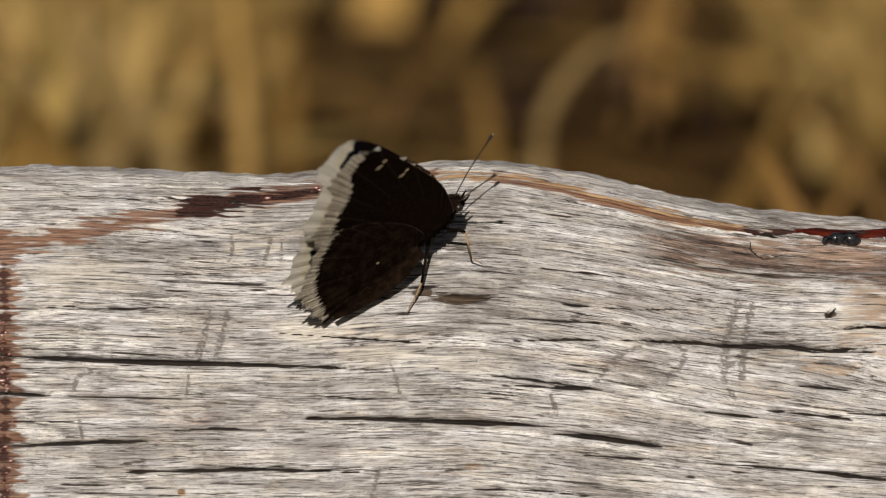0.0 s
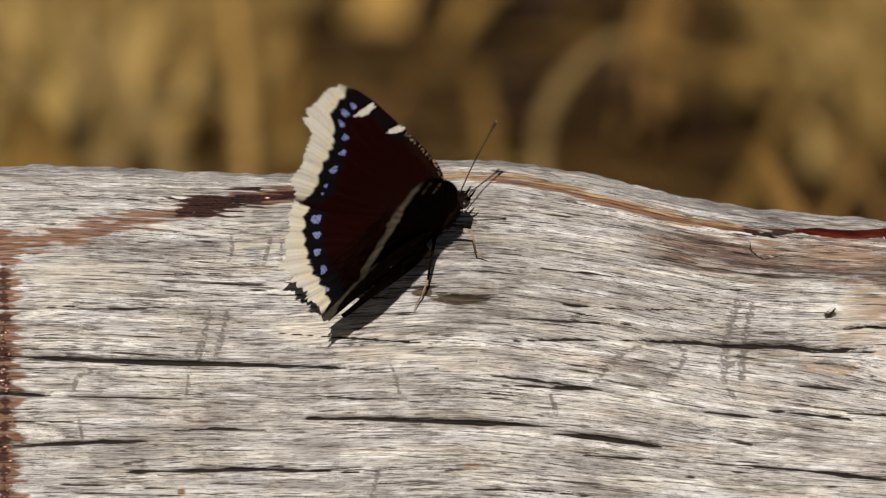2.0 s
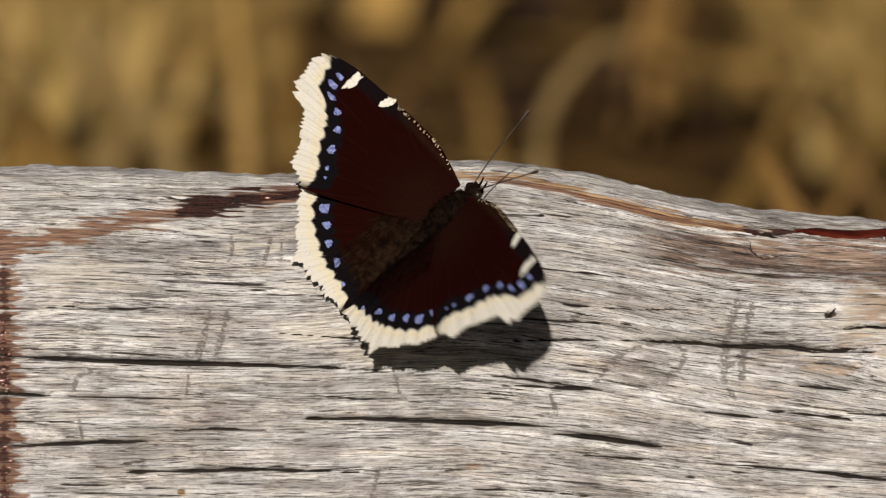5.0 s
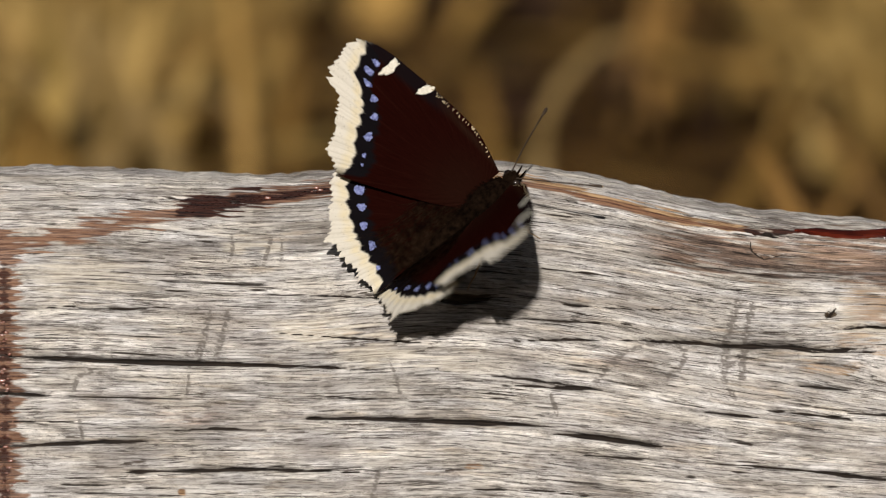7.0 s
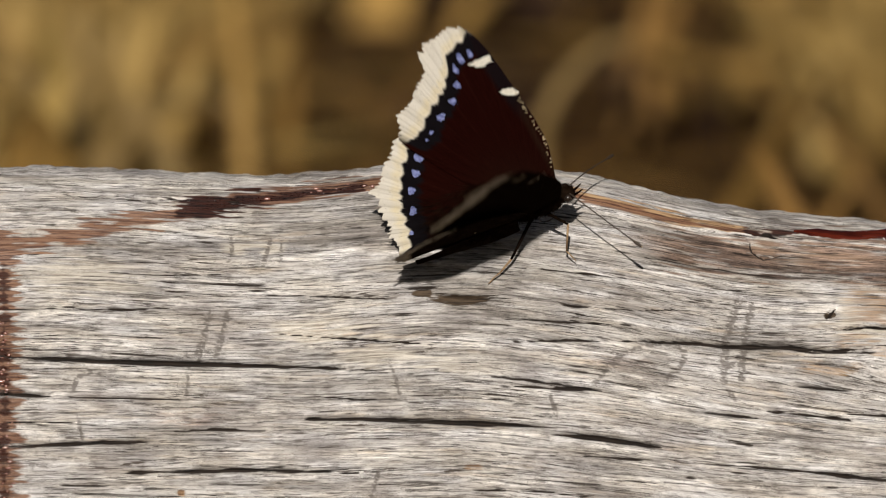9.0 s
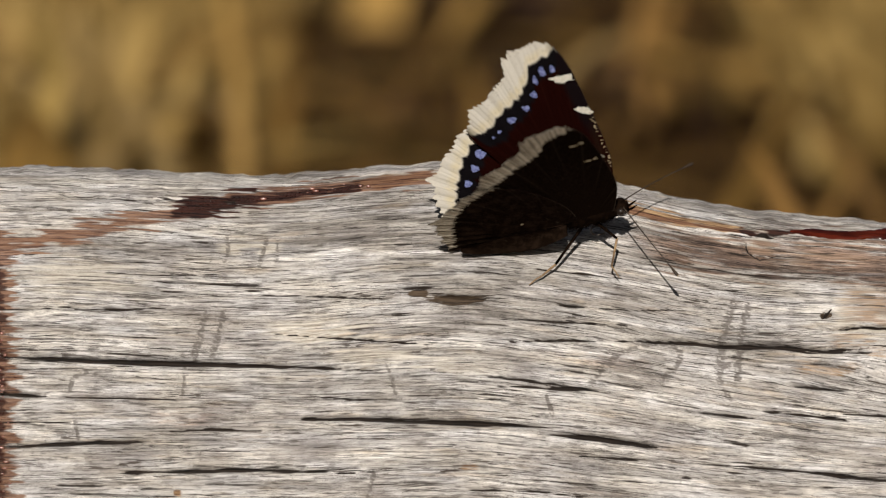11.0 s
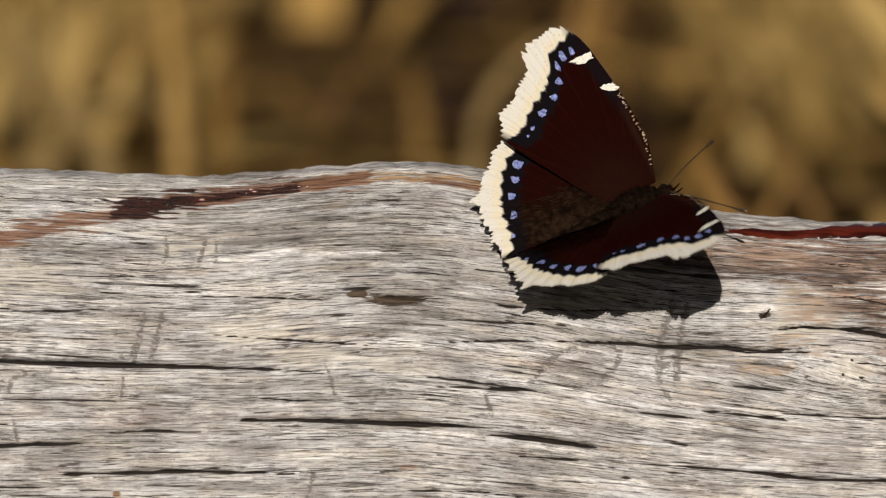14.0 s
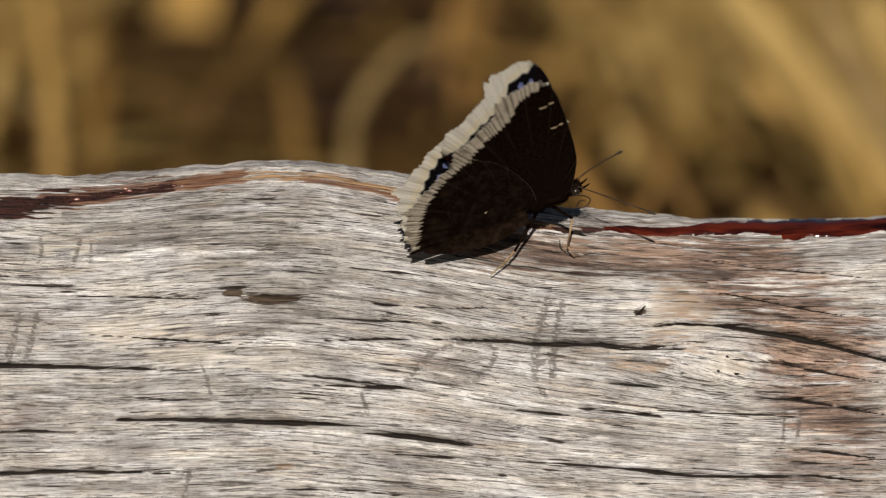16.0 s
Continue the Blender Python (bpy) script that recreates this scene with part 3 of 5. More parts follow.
stain("smudge", 2.24, 0.55, (97.4, -17.7), (107.3, -20.4), (118.3, -23.2))
stain("smudge", 2.46, 0.50, (77.5, -11.0), (86.4, -11.6), (95.4, -11.0))
stain("amber", 1.12, 0.30, (76.4, -12.7), (83.1, -12.1), (89.7, -13.2))
stain("pale", 1.79, 0.70, (87.2, -23.4), (93.3, -23.8), (100.5, -24.7))
stain("pale", 2.69, 1.30, (76.4, -12.5), (83.0, -12.8), (93.0, -14.1))
stain("pale", 1.57, 1.00, (-37.1, -15.6), (-22.6, -16.1), (-7.1, -17.0))
stain("pale", 0.78, 0.80, (65.6, -0.6), (78.0, -1.2), (87.0, -1.0))
stain("pale", 1.34, 0.60, (-27.0, -22.1), (-9.3, -20.4), (12.8, -24.3))
stain("pale", 0.90, 1.00, (-45.1, 0.1), (-37.3, 0.6), (-29.5, 0.1))
stain("smudge", 2.69, 0.45, (97.1, -26.5), (103.7, -27.6), (110.3, -28.7))
stain("amber", 1.34, 0.35, (66.1, -22.1), (79.4, -23.2), (86.1, -22.6))
stain("smudge", 1.57, 0.40, (44.3, 1.2), (53.2, -1.0), (61.0, -4.4))
stain("smudge", 1.79, 0.50, (94.6, -46.3), (107.8, -46.1), (123.3, -47.6))
stain("amber", 0.56, 0.25, (-31.5, -14.9), (-22.6, -15.6), (-11.5, -16.5))
stain("amber", 0.45, 0.90, (-52.3, -47.6), (-50.1, -47.6))
stain("amber", 0.45, 0.90, (3.4, -42.5), (8.4, -42.8))
stain("smudge", 1.34, 0.40, (-59.1, -32.5), (-49.1, -33.3), (-40.3, -32.9))
stain("rust", 0.78, 0.50, (-25.2, 12.5), (-16.2, 13.8), (-9.5, 14.5))
stain("smudge", 3.6, 0.9, (94.0, -17.5), (108.0, -21.5), (126.0, -28.0))
stain("smudge", 4.4, 0.8, (98.0, -29.0), (112.0, -33.0), (128.0, -38.5))
stain("smudge", 1.12, 0.30, (23.9, -23.2), (35.0, -22.1), (43.9, -22.1))

# fine checks, ridges of harder wood and dents
near = (np.abs(LOG_X) < 145).astype(float)
fine = lump(LOG_X / 9.0, GRAIN / 0.42, 1) * 0.5 + lump(LOG_X / 4.0, GRAIN / 0.25, 2) * 0.3 + lump(LOG_X / 22.0, GRAIN / 1.1, 3) * 0.5
checks = np.clip((lump(LOG_X / 16.0, GRAIN / 0.55, 11) - 0.88) / 0.08, 0, 1) + np.clip((lump(LOG_X / 9.0, GRAIN / 0.5, 12) - 0.90) / 0.08, 0, 1)
CARVE = CARVE + near * (0.30 * (1 - fine) + 0.38 * np.clip(checks, 0, 1))
# the checks get the same painted dark inside
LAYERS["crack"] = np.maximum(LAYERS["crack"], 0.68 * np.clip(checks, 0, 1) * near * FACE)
CARVE = CARVE - 0.9 * (lump(LOG_X / 26, LOG_U / 9, 5) - 0.5) - 0.35 * (lump(LOG_X / 7, GRAIN / 3, 6) - 0.5)
CARVE = CARVE + near * np.exp(-(LOG_A / 0.25) ** 2) * (0.7 * (lump(LOG_X / 5, LOG_A * 6, 31) - 0.5) + 0.5 * (lump(LOG_X / 1.6, LOG_A * 9, 32) - 0.5))
nu, nw = np.cos(LOG_A) / _high, np.sin(LOG_A) / np.where(_front, FRONT, BACK)
size = np.hypot(nu, nw)
U, W = LOG_U - CARVE * nu / size, LOG_W - CARVE * nw / size
# sawn ends
U[:, [0, -1]], W[:, [0, -1]] = AXIS_U, AXIS_W
LOCAL = np.stack([LOG_X, U, W], -1) / 1000.0
me = grid_mesh("log", LOCAL @ UP.T + HOME, True)
for layer_name, values in LAYERS.items():
    float_layer(me, layer_name, values)
vector_layer(me, "grain", np.stack([LOG_X, GRAIN, 0 * GRAIN], -1))
me.materials.append(WOOD)
log = tagged(new("log", me), "weathered grey fallen log, cracked along the grain with brown resin streaks", "log")


def face_point(x, u, lift=0.0):
    """A place on the log's face (mm), lifted off it by so much."""
    high = crest(np.array([x]))[0] - AXIS_U
    c = min(max((u - AXIS_U) / high, -1), 1)
    s = math.sqrt(1 - c * c)
    n = np.array([0, c / high, s / FRONT])
    n /= np.linalg.norm(n)
    p = np.array([x, u, AXIS_W + FRONT * s]) + n * lift
    return Vector(UP @ (p / 1000.0) + HOME)


def resin_pool(widths, points, lift):
    """A glossy run of resin lying in a groove of the face."""
    line = bend([(x, u, 0) for x, u in points], 22)
    sizes = np.interp(np.linspace(0, 1, len(line)), np.linspace(0, 1, len(widths)), widths)
    rows = []
    for k, (p, half) in enumerate(zip(line, sizes)):
        row = []
        for v in np.linspace(-1, 1, 11):
            edge = 1 + 0.6 * (lump(np.array([p.x / 2.6]), np.array([v * 2.0]), 4)[0] - 0.5) + 0.2 * (lump(np.array([p.x / 0.8]), np.array([v * 2.0]), 9)[0] - 0.5)
            row.append(face_point(p.x, p.y + v * half * edge, lift * (1 - v ** 4) - 0.45 * v ** 4))
        rows.append(row)
    pool = grid_mesh("resin", np.array(rows))
    pool.materials.append(RESIN)
    ob = new("resin", pool)
    ob.parent = log
    return tagged(ob, "glossy dark red run of wet resin")


def resin_beads(seed, count, spread, points):
    """Small wet drops scattered along a run of resin."""
    rnd = random.Random(seed)
    line = bend([(x, u, 0) for x, u in points], 12)
    for k in range(count):
        p = rnd.choice(line)
        size = rnd.uniform(0.12, 0.36)
        bm = bmesh.new()
        bmesh.ops.create_icosphere(bm, subdivisions=2, radius=size / 1000)
        ob = part("resin_bead", bm, RESIN_DROP, log)
        spot = face_point(p.x + rnd.gauss(0, spread), p.y + rnd.gauss(0, spread * 0.7), -0.05)
        ob.matrix_basis = Matrix.Translation(spot) @ pose(0, 0, 0, -16) @ Matrix.Diagonal((rnd.uniform(1.0, 2.2), 0.4, rnd.uniform(0.7, 1.0), 1.0))


resin_pool([0.4, 1.1, 1.25, 1.0, 1.4, 1.9, 2.2, 2.2, 1.8, 1.5, 1.4], [(69.8, 3.5), (73.8, 3.3), (79.4, 3.0), (87.3, 3.3), (94.2, 3.8), (101.0, 3.6), (107.7, 3.3), (113.3, 3.2), (118.9, 3.5), (126.0, 4.2), (132.5, 4.4)], 0.25)
resin_beads(3, 70, 1.1, [(-86.6, -12), (-86.3, -20), (-86.4, -34), (-86.2, -49)])
resin_beads(4, 8, 0.5, [(-34.0, 10.5), (-28.0, 11.6), (-20.0, 12.6), (-14.0, 13.3)])

# ---- ground and dry grass behind the log ----
def ground_sheet():
    xs = np.concatenate([np.linspace(-600, -3, 14), np.linspace(-2.5, 2.5, 60), np.linspace(3, 600, 14)])
    ys = np.concatenate([np.linspace(-300, -2, 10), np.linspace(-1.5, 5, 80), np.linspace(5.5, 1200, 16)])
    X, Y = np.meshgrid(xs, ys)
    Z = 0.035 * (lump(X * 2.2, Y * 2.2, 1) - 0.5) * np.clip((Y - 0.25) * 3, 0, 1)
    ground = grid_mesh("ground", np.stack([X, Y, Z], -1))
    ground.materials.append(SOIL)
    return tagged(new("ground", ground), "dry brown soil under matted grass", "ground", kind="structure")


ground_sheet()


def blade(verts, faces, root, heading, length, width, arch, rnd, lean=0.25, steps=6):
    """One bent blade of grass, folded along its rib."""
    way = Vector((math.cos(heading), math.sin(heading), 0))
    side = Vector((-way.y, way.x, 0))
    n = len(verts)
    p, tilt = Vector(root), lean
    for k in range(steps + 1):
        t = k / steps
        half = 0.5 * width * (1 - t ** 2.2) + 0.0004
        fold = Vector((0, 0, 0.35 * half))
        verts.extend([tuple(p - side * half + fold), tuple(p), tuple(p + side * half + fold)])
        step = way * math.sin(tilt) + Vector((0, 0, math.cos(tilt)))
        p = p + step * (length / steps)
        tilt += arch / steps
        if p.z < 0.004:
            p.z = 0.004
    for k in range(steps):
        a = n + 3 * k
        faces.extend([(a, a + 1, a + 4, a + 3), (a + 1, a + 2, a + 5, a + 4)])


def bare(x, y):
    """How bare the ground is: a dark hollow of rotting leaves lies in the grass."""
    ragged = 0.5 * (lump(np.array([x * 7.0]), np.array([y * 4.0]), 33)[0] - 0.5)
    return math.exp(-(((x - 0.038) / 0.165) ** 2 + ((y - 1.45) / 1.2) ** 2) ** 2 + ragged)


def dry_meadow():
    rnd = random.Random(11)
    verts, faces = [], []
    for k in range(15500):
        x, y = rnd.uniform(-1.5, 1.7), rnd.uniform(0.45, 4.6)
        if (abs(x) > 0.75 or y > 3.2) and rnd.random() < 0.55:
            continue
        thick = lump(np.array([x * 9.0]), np.array([y * 3.0]), 21)[0]
        if rnd.random() > (0.25 + 1.3 * thick ** 2) * (1 - 0.97 * min(bare(x, y), 1)):
            continue
        broad = rnd.random() ** 3
        blade(verts, faces, (x, y, 0), rnd.uniform(0, 6.283), rnd.uniform(0.05, 0.13) * (0.6 + thick), 0.005 + 0.03 * broad, rnd.uniform(0.3, 2.4), rnd, rnd.uniform(0.1, 0.8))
    for k in range(4200):
        x, y = rnd.uniform(-1.5, 1.7), rnd.uniform(0.45, 4.6)
        if rnd.random() < 0.95 * bare(x, y):
            continue
        blade(verts, faces, (x, y, 0.012 + rnd.random() * 0.02), rnd.uniform(0, 6.283), rnd.uniform(0.1, 0.3), rnd.uniform(0.004, 0.02), 0.25, rnd, 1.45)
    me = bpy.data.meshes.new("dry_grass")
    me.from_pydata(verts, [], faces)
    me.materials.append(GRASS)
    me.shade_smooth()
    return tagged(new("dry_grass", me), "matted straw-coloured dry grass behind the log", "grass", kind="stuff")


dry_meadow()


def pale_tussocks():
    """Bleached clumps that stand out of the darker grass."""
    rnd = random.Random(5)
    verts, faces = [], []
    for side, y, count, spread in ((-0.082, 1.2, 520, 0.03), (-0.064, 1.5, 130, 0.022), (-0.092, 0.95, 110, 0.014), (-0.035, 1.7, 14, 0.02), (-0.078, 1.9, 260, 0.034), (0.118, 1.2, 260, 0.026), (0.082, 1.35, 60, 0.014), (0.092, 1.5, 70, 0.015)):
        for k in range(count):
            x = (side + rnd.gauss(0, 0.5) * spread) * (1 + y)
            blade(verts, faces, (x, y + rnd.uniform(-0.25, 0.3), 0), rnd.uniform(0, 6.283), rnd.uniform(0.05, 0.11), rnd.uniform(0.006, 0.016), rnd.uniform(0.2, 1.6), rnd, rnd.uniform(0.05, 0.5))
    for k in range(70):
        x, y = rnd.uniform(-1.4, 1.6), rnd.uniform(0.6, 4.2)
        if -0.32 < x < 0.42 and y < 2.4:
            continue
        for n in range(rnd.randint(15, 60)):
            blade(verts, faces, (x + rnd.gauss(0, 0.04), y + rnd.gauss(0, 0.08), 0), rnd.uniform(0, 6.283), rnd.uniform(0.05, 0.11), rnd.uniform(0.006, 0.016), rnd.uniform(0.2, 1.6), rnd, rnd.uniform(0.05, 0.5))
    me = bpy.data.meshes.new("pale_grass")
    me.from_pydata(verts, [], faces)
    me.materials.append(STRAW)
    me.shade_smooth()
    return tagged(new("pale_grass", me), "bleached straw tussocks standing in the dry grass", "grass", kind="stuff")


pale_tussocks()


def dead_leaf(x, y, z, size, heading, tilt, seed):
    """A curled dead leaf standing in the grass."""
    rnd = random.Random(seed)
    rows = []
    for i in range(9):
        t = i / 8
        half = 0.42 * size * math.sin(math.pi * min(0.06 + 0.94 * t, 1)) ** 0.7
        row = []
        for v in np.linspace(-1, 1, 7):
            row.append((t * size - size / 2, v * half * rnd.uniform(0.92, 1.08), 0.22 * size * (v * v) + 0.18 * size * math.sin(3 * t) + rnd.uniform(-0.01, 0.01) * size))
        rows.append(row)
    me = grid_mesh("dead_leaf", np.array(rows))
    me.materials.append(DARK_LEAF)
    ob = new("dead_leaf", me)
    ob.matrix_basis = pose(x, y, z, tilt, 0, heading)
    thick = ob.modifiers.new("thick", "SOLIDIFY")
    thick.thickness = 0.0006
    return tagged(ob, "curled dark brown dead leaf in the dry grass", "leaf", "dead leaves in the grass")


def reed(points, width, seed):
    """A broad pale blade bending through the points given."""
    line = bend(points, 8)
    rows = []
    for k, p in enumerate(line):
        t = k / (len(line) - 1)
        half = 0.5 * width * (1 - 0.75 * t ** 3)
        way = (line[min(k + 1, len(line) - 1)] - line[max(k - 1, 0)]).normalized()
        side = way.cross(Vector((0.15, 1, 0.2))).normalized()
        rows.append([tuple(p + side * half * v + Vector((0, 0.25 * half * v * v, 0))) for v in (-1, -0.5, 0, 0.5, 1)])
    me = grid_mesh("reed_blade", np.array(rows))
    me.materials.append(STRAW if width > 0.0165 else REED)
    ob = new("reed_blade", me)
    thick = ob.modifiers.new("thick", "SOLIDIFY")
    thick.thickness = 0.0008
    return tagged(ob, "broad pale straw blade arching in the dry grass", "grass blade", "pale blades behind the log")


dead_leaf(-0.110, 1.494, 0.020, 0.031, 0, 60, 0)
dead_leaf(0.022, 1.550, 0.020, 0.053, 67, 89, 1)
dead_leaf(0.005, 1.704, 0.020, 0.049, 134, 68, 2)
dead_leaf(0.038, 1.336, 0.020, 0.036, 21, 97, 3)
dead_leaf(0.078, 1.288, 0.020, 0.048, 88, 76, 4)
dead_leaf(0.089, 1.439, 0.020, 0.044, 155, 105, 5)
dead_leaf(0.150, 1.656, 0.020, 0.041, 42, 84, 6)
dead_leaf(0.109, 1.175, 0.020, 0.030, 109, 63, 7)
dead_leaf(-0.021, 1.219, 0.020, 0.028, 176, 92, 8)
dead_leaf(-0.068, 1.704, 0.020, 0.023, 63, 71, 9)
dead_leaf(0.108, 1.387, 0.020, 0.027, 130, 100, 10)
dead_leaf(0.326, 1.704, 0.020, 0.041, 17, 79, 11)
dead_leaf(-0.014, 1.840, 0.020, 0.040, 84, 108, 12)
dead_leaf(0.080, 1.805, 0.020, 0.043, 151, 87, 13)
dead_leaf(0.019, 1.242, 0.020, 0.034, 38, 66, 14)
dead_leaf(0.076, 1.550, 0.020, 0.032, 105, 95, 15)
dead_leaf(0.044, 1.704, 0.020, 0.045, 172, 74, 16)
reed([(0.035, 0.846, 0.000), (0.035, 0.846, 0.046), (0.037, 0.858, 0.061), (0.044, 0.870, 0.074), (0.056, 0.882, 0.085), (0.071, 0.893, 0.091)], 0.006, 0)
reed([(0.234, 0.846, 0.000), (0.230, 0.846, 0.030), (0.215, 0.858, 0.056), (0.199, 0.871, 0.079), (0.183, 0.884, 0.099), (0.170, 0.896, 0.116)], 0.022, 2)
reed([(0.247, 0.846, 0.000), (0.245, 0.846, 0.030), (0.232, 0.859, 0.060), (0.217, 0.871, 0.090), (0.208, 0.884, 0.108)], 0.014, 3)
reed([(-0.137, 0.845, 0.000), (-0.137, 0.845, 0.043), (-0.142, 0.858, 0.061), (-0.151, 0.870, 0.074), (-0.162, 0.881, 0.079)], 0.012, 5)
reed([(-0.121, 0.845, 0.000), (-0.121, 0.845, 0.043), (-0.115, 0.858, 0.059), (-0.105, 0.869, 0.066), (-0.093, 0.879, 0.067)], 0.012, 6)
reed([(0.266, 0.845, 0.000), (0.264, 0.845, 0.028), (0.253, 0.857, 0.052), (0.240, 0.870, 0.078), (0.228, 0.881, 0.104)], 0.020, 9)
reed([(-0.100, 0.845, 0.000), (-0.100, 0.845, 0.043), (-0.109, 0.858, 0.059), (-0.122, 0.870, 0.074), (-0.125, 0.883, 0.092)], 0.010, 11)
reed([(-0.129, 0.845, 0.000), (-0.129, 0.845, 0.043), (-0.132, 0.859, 0.065), (-0.134, 0.871, 0.084), (-0.133, 0.884, 0.104)], 0.010, 12)


# ---- the butterfly ----
def polar_outline(points, hub, angles):
    """Radius of an outline about a hub at the angles given."""
    pts = np.array(bendlist(points))
    a = np.arctan2(pts[:, 0] - hub[0], pts[:, 1] - hub[1])
    r = np.hypot(pts[:, 0] - hub[0], pts[:, 1] - hub[1])
    order = np.argsort(a)
    return np.interp(angles, a[order], r[order])


def bendlist(points):
    return [(p.x, p.y) for p in bend([(a, b, 0) for a, b in points], 5)]


FORE_HUB, HIND_HUB = (-0.4, -2.6), (-5.8, -3.3)
FORE_EDGE = [(5.1, -1.4), (6.0, 1.6), (7.0, 5.3), (7.6, 8.6), (7.6, 12.6), (7.2, 17.7), (6.7, 22.2), (6.1, 26.8), (5.4, 31.1), (4.4, 34.6), (2.8, 36.9), (1.0, 38.3), (-0.9, 38.1), (-3.2, 37.3),
             (-5.8, 36.9), (-5.9, 35.4), (-7.3, 35.7), (-7.3, 33.3), (-8.4, 31.6), (-11.6, 28.4), (-13.8, 26.7), (-16.5, 25.7), (-17.2, 23.6), (-18.0, 21.8), (-18.1, 20.6), (-16.5, 17.2), (-12.2, 10.1), (-8.0, 3.4), (-4.2, -1.4)]
FORE_DARK = [(5.2, -0.8), (7.0, 18.6), (5.4, 31.9), (3.9, 34.5), (1.8, 34.9), (-0.2, 34.5), (-2.3, 33.4), (-3.3, 31.1), (-4.6, 28.7), (-7.1, 26.4), (-9.2, 25.2), (-11.8, 23.0), (-13.9, 21.1), (-15.8, 19.1), (-11.4, 9.5), (-4.2, -1.2)]
HIND_EDGE = [(-1.8, -1.8), (-3.0, 6.8), (-8.2, 16.6), (-13.0, 21.0), (-15.5, 21.5), (-17.7, 22.1), (-19.6, 20.6), (-21.2, 19.4), (-22.9, 16.9), (-25.2, 15.8), (-26.5, 13.6), (-28.0, 12.6), (-29.8, 12.3), (-28.4, 10.7), (-28.7, 8.6),
             (-28.9, 6.2), (-28.3, 4.2), (-28.9, 2.4), (-28.3, 0.4), (-28.5, -1.6), (-28.8, -3.2)]
HIND_DARK = [(-1.8, -1.4), (-7.8, 16.4), (-13.6, 20.3), (-17.3, 18.3), (-19.8, 16.3), (-21.9, 13.4), (-23.3, 10.8), (-24.3, 8.3), (-24.9, 5.0), (-25.4, 2.0), (-26.0, -0.5), (-26.4, -3.2)]


def wing_sheet(name, edge, dark, hub, first, last, columns, margin, side, top, camber):
    """One face of a wing: the outline swept from a hub, with its pattern layers. Millimetres: a ahead, b outwards."""
    ang = np.linspace(math.atan2(first[0] - hub[0], first[1] - hub[1]), math.atan2(last[0] - hub[0], last[1] - hub[1]), columns)
    out = polar_outline(edge, hub, ang)
    inner = polar_outline(dark, hub, ang)
    k = np.arange(columns)
    rim = (ang < margin[0]) & (ang > margin[1])
    px, py = hub[0] + out * np.sin(ang), hub[1] + out * np.cos(ang)
    run = np.concatenate([[0], np.cumsum(np.hypot(np.diff(px), np.diff(py)))])
    beat = (run / 1.35 + 1.7 * lump(run * 0.3, k * 0.0, 4)) % 1.0
    ripple = 0.85 * (beat - 0.5) * (0.5 + lump(run * 0.6, k * 0.0, 6)) + 0.75 * (lump(k * 0.11, k * 0.0, 3) - 0.5) + 0.25 * (lump(k * 0.7, k * 0.0, 5) - 0.5)
    out = out + np.where(rim, ripple, 0.12 * (lump(k * 0.8, k * 0.0, 9) - 0.5))
    edge_w = np.clip(np.minimum(margin[0] - ang, ang - margin[1]) / 0.06, 0, 1)
    inner = np.where(edge_w > 0, inner + (1 - edge_w) * (out - inner), out + 0.5)
    band = inner + 0.35 - 0.7 * np.abs(np.sin(math.pi * run / 3.5)) + 0.4 * (lump(run * 0.9, k * 0.0, 7) - 0.5) + 0.25 * (lump(k * 0.55, k * 0.0, 8) - 0.5)
    if not top:
        band = inner + (0.3 if name.startswith("forewing") else 1.1) + 1.2 * (beat - 0.5) * edge_w + 0.5 * (lump(k * 0.5, k * 0.0, 18) - 0.5)
    r = np.concatenate([np.linspace(0.02, 0.62, 34), np.linspace(0.63, 1.0, 92)])
    R, A = np.meshgrid(r, ang)
    OUT, BAND = out[:, None], band[:, None]
    D = R * OUT
    a, b = hub[0] + D * np.sin(A), hub[1] + D * np.cos(A)
    b = np.maximum(b, np.where(a > -8.5, -0.4, -2.5) if name.startswith("hindwing") else -0.4)
    z = camber * np.sin(np.clip(D / 40, 0, 1) * math.pi) - 0.10 * np.cos(k * 0.24)[:, None] * np.clip(R - 0.3, 0, 1)
    ridge = (0.05 if top else 0.15) * (beat - 0.5)[:, None] * np.clip((D - BAND) / 0.8, 0, 1) * edge_w[:, None]
    z = z + ridge + (0.06 if top else -0.06)
    me = grid_mesh(name, np.stack([a, side * b, z], -1) / 1000.0)
    gap = D - BAND
    cream = np.clip(gap / 0.45 + 0.5, 0, 1) * edge_w[:, None]
    float_layer(me, "cream", cream)
    float_layer(me, "butter", np.clip(1.2 - np.abs(gap - 1.0) / 1.3, 0, 1) * (0.4 + 0.6 * lump(k * 0.3, k * 0.0, 14))[:, None])
    night = np.clip((gap + 4.6 + 1.2 * (lump(k * 0.22, k * 0.0, 12)[:, None] - 0.5)) / 1.1, 0, 1) * np.clip(edge_w * 3, 0, 1)[:, None]
    shoulder = np.clip((a + 0.13 * (b - 20) - 3.6) / 1.2, 0, 1) * np.clip((b - 14) / 6, 0, 1) if name.startswith("forewing") else 0 * a
    float_layer(me, "night", np.maximum(night, 0.8 * shoulder) if top else 0 * a + (1.0 if name.startswith("forewing") else 0.0))
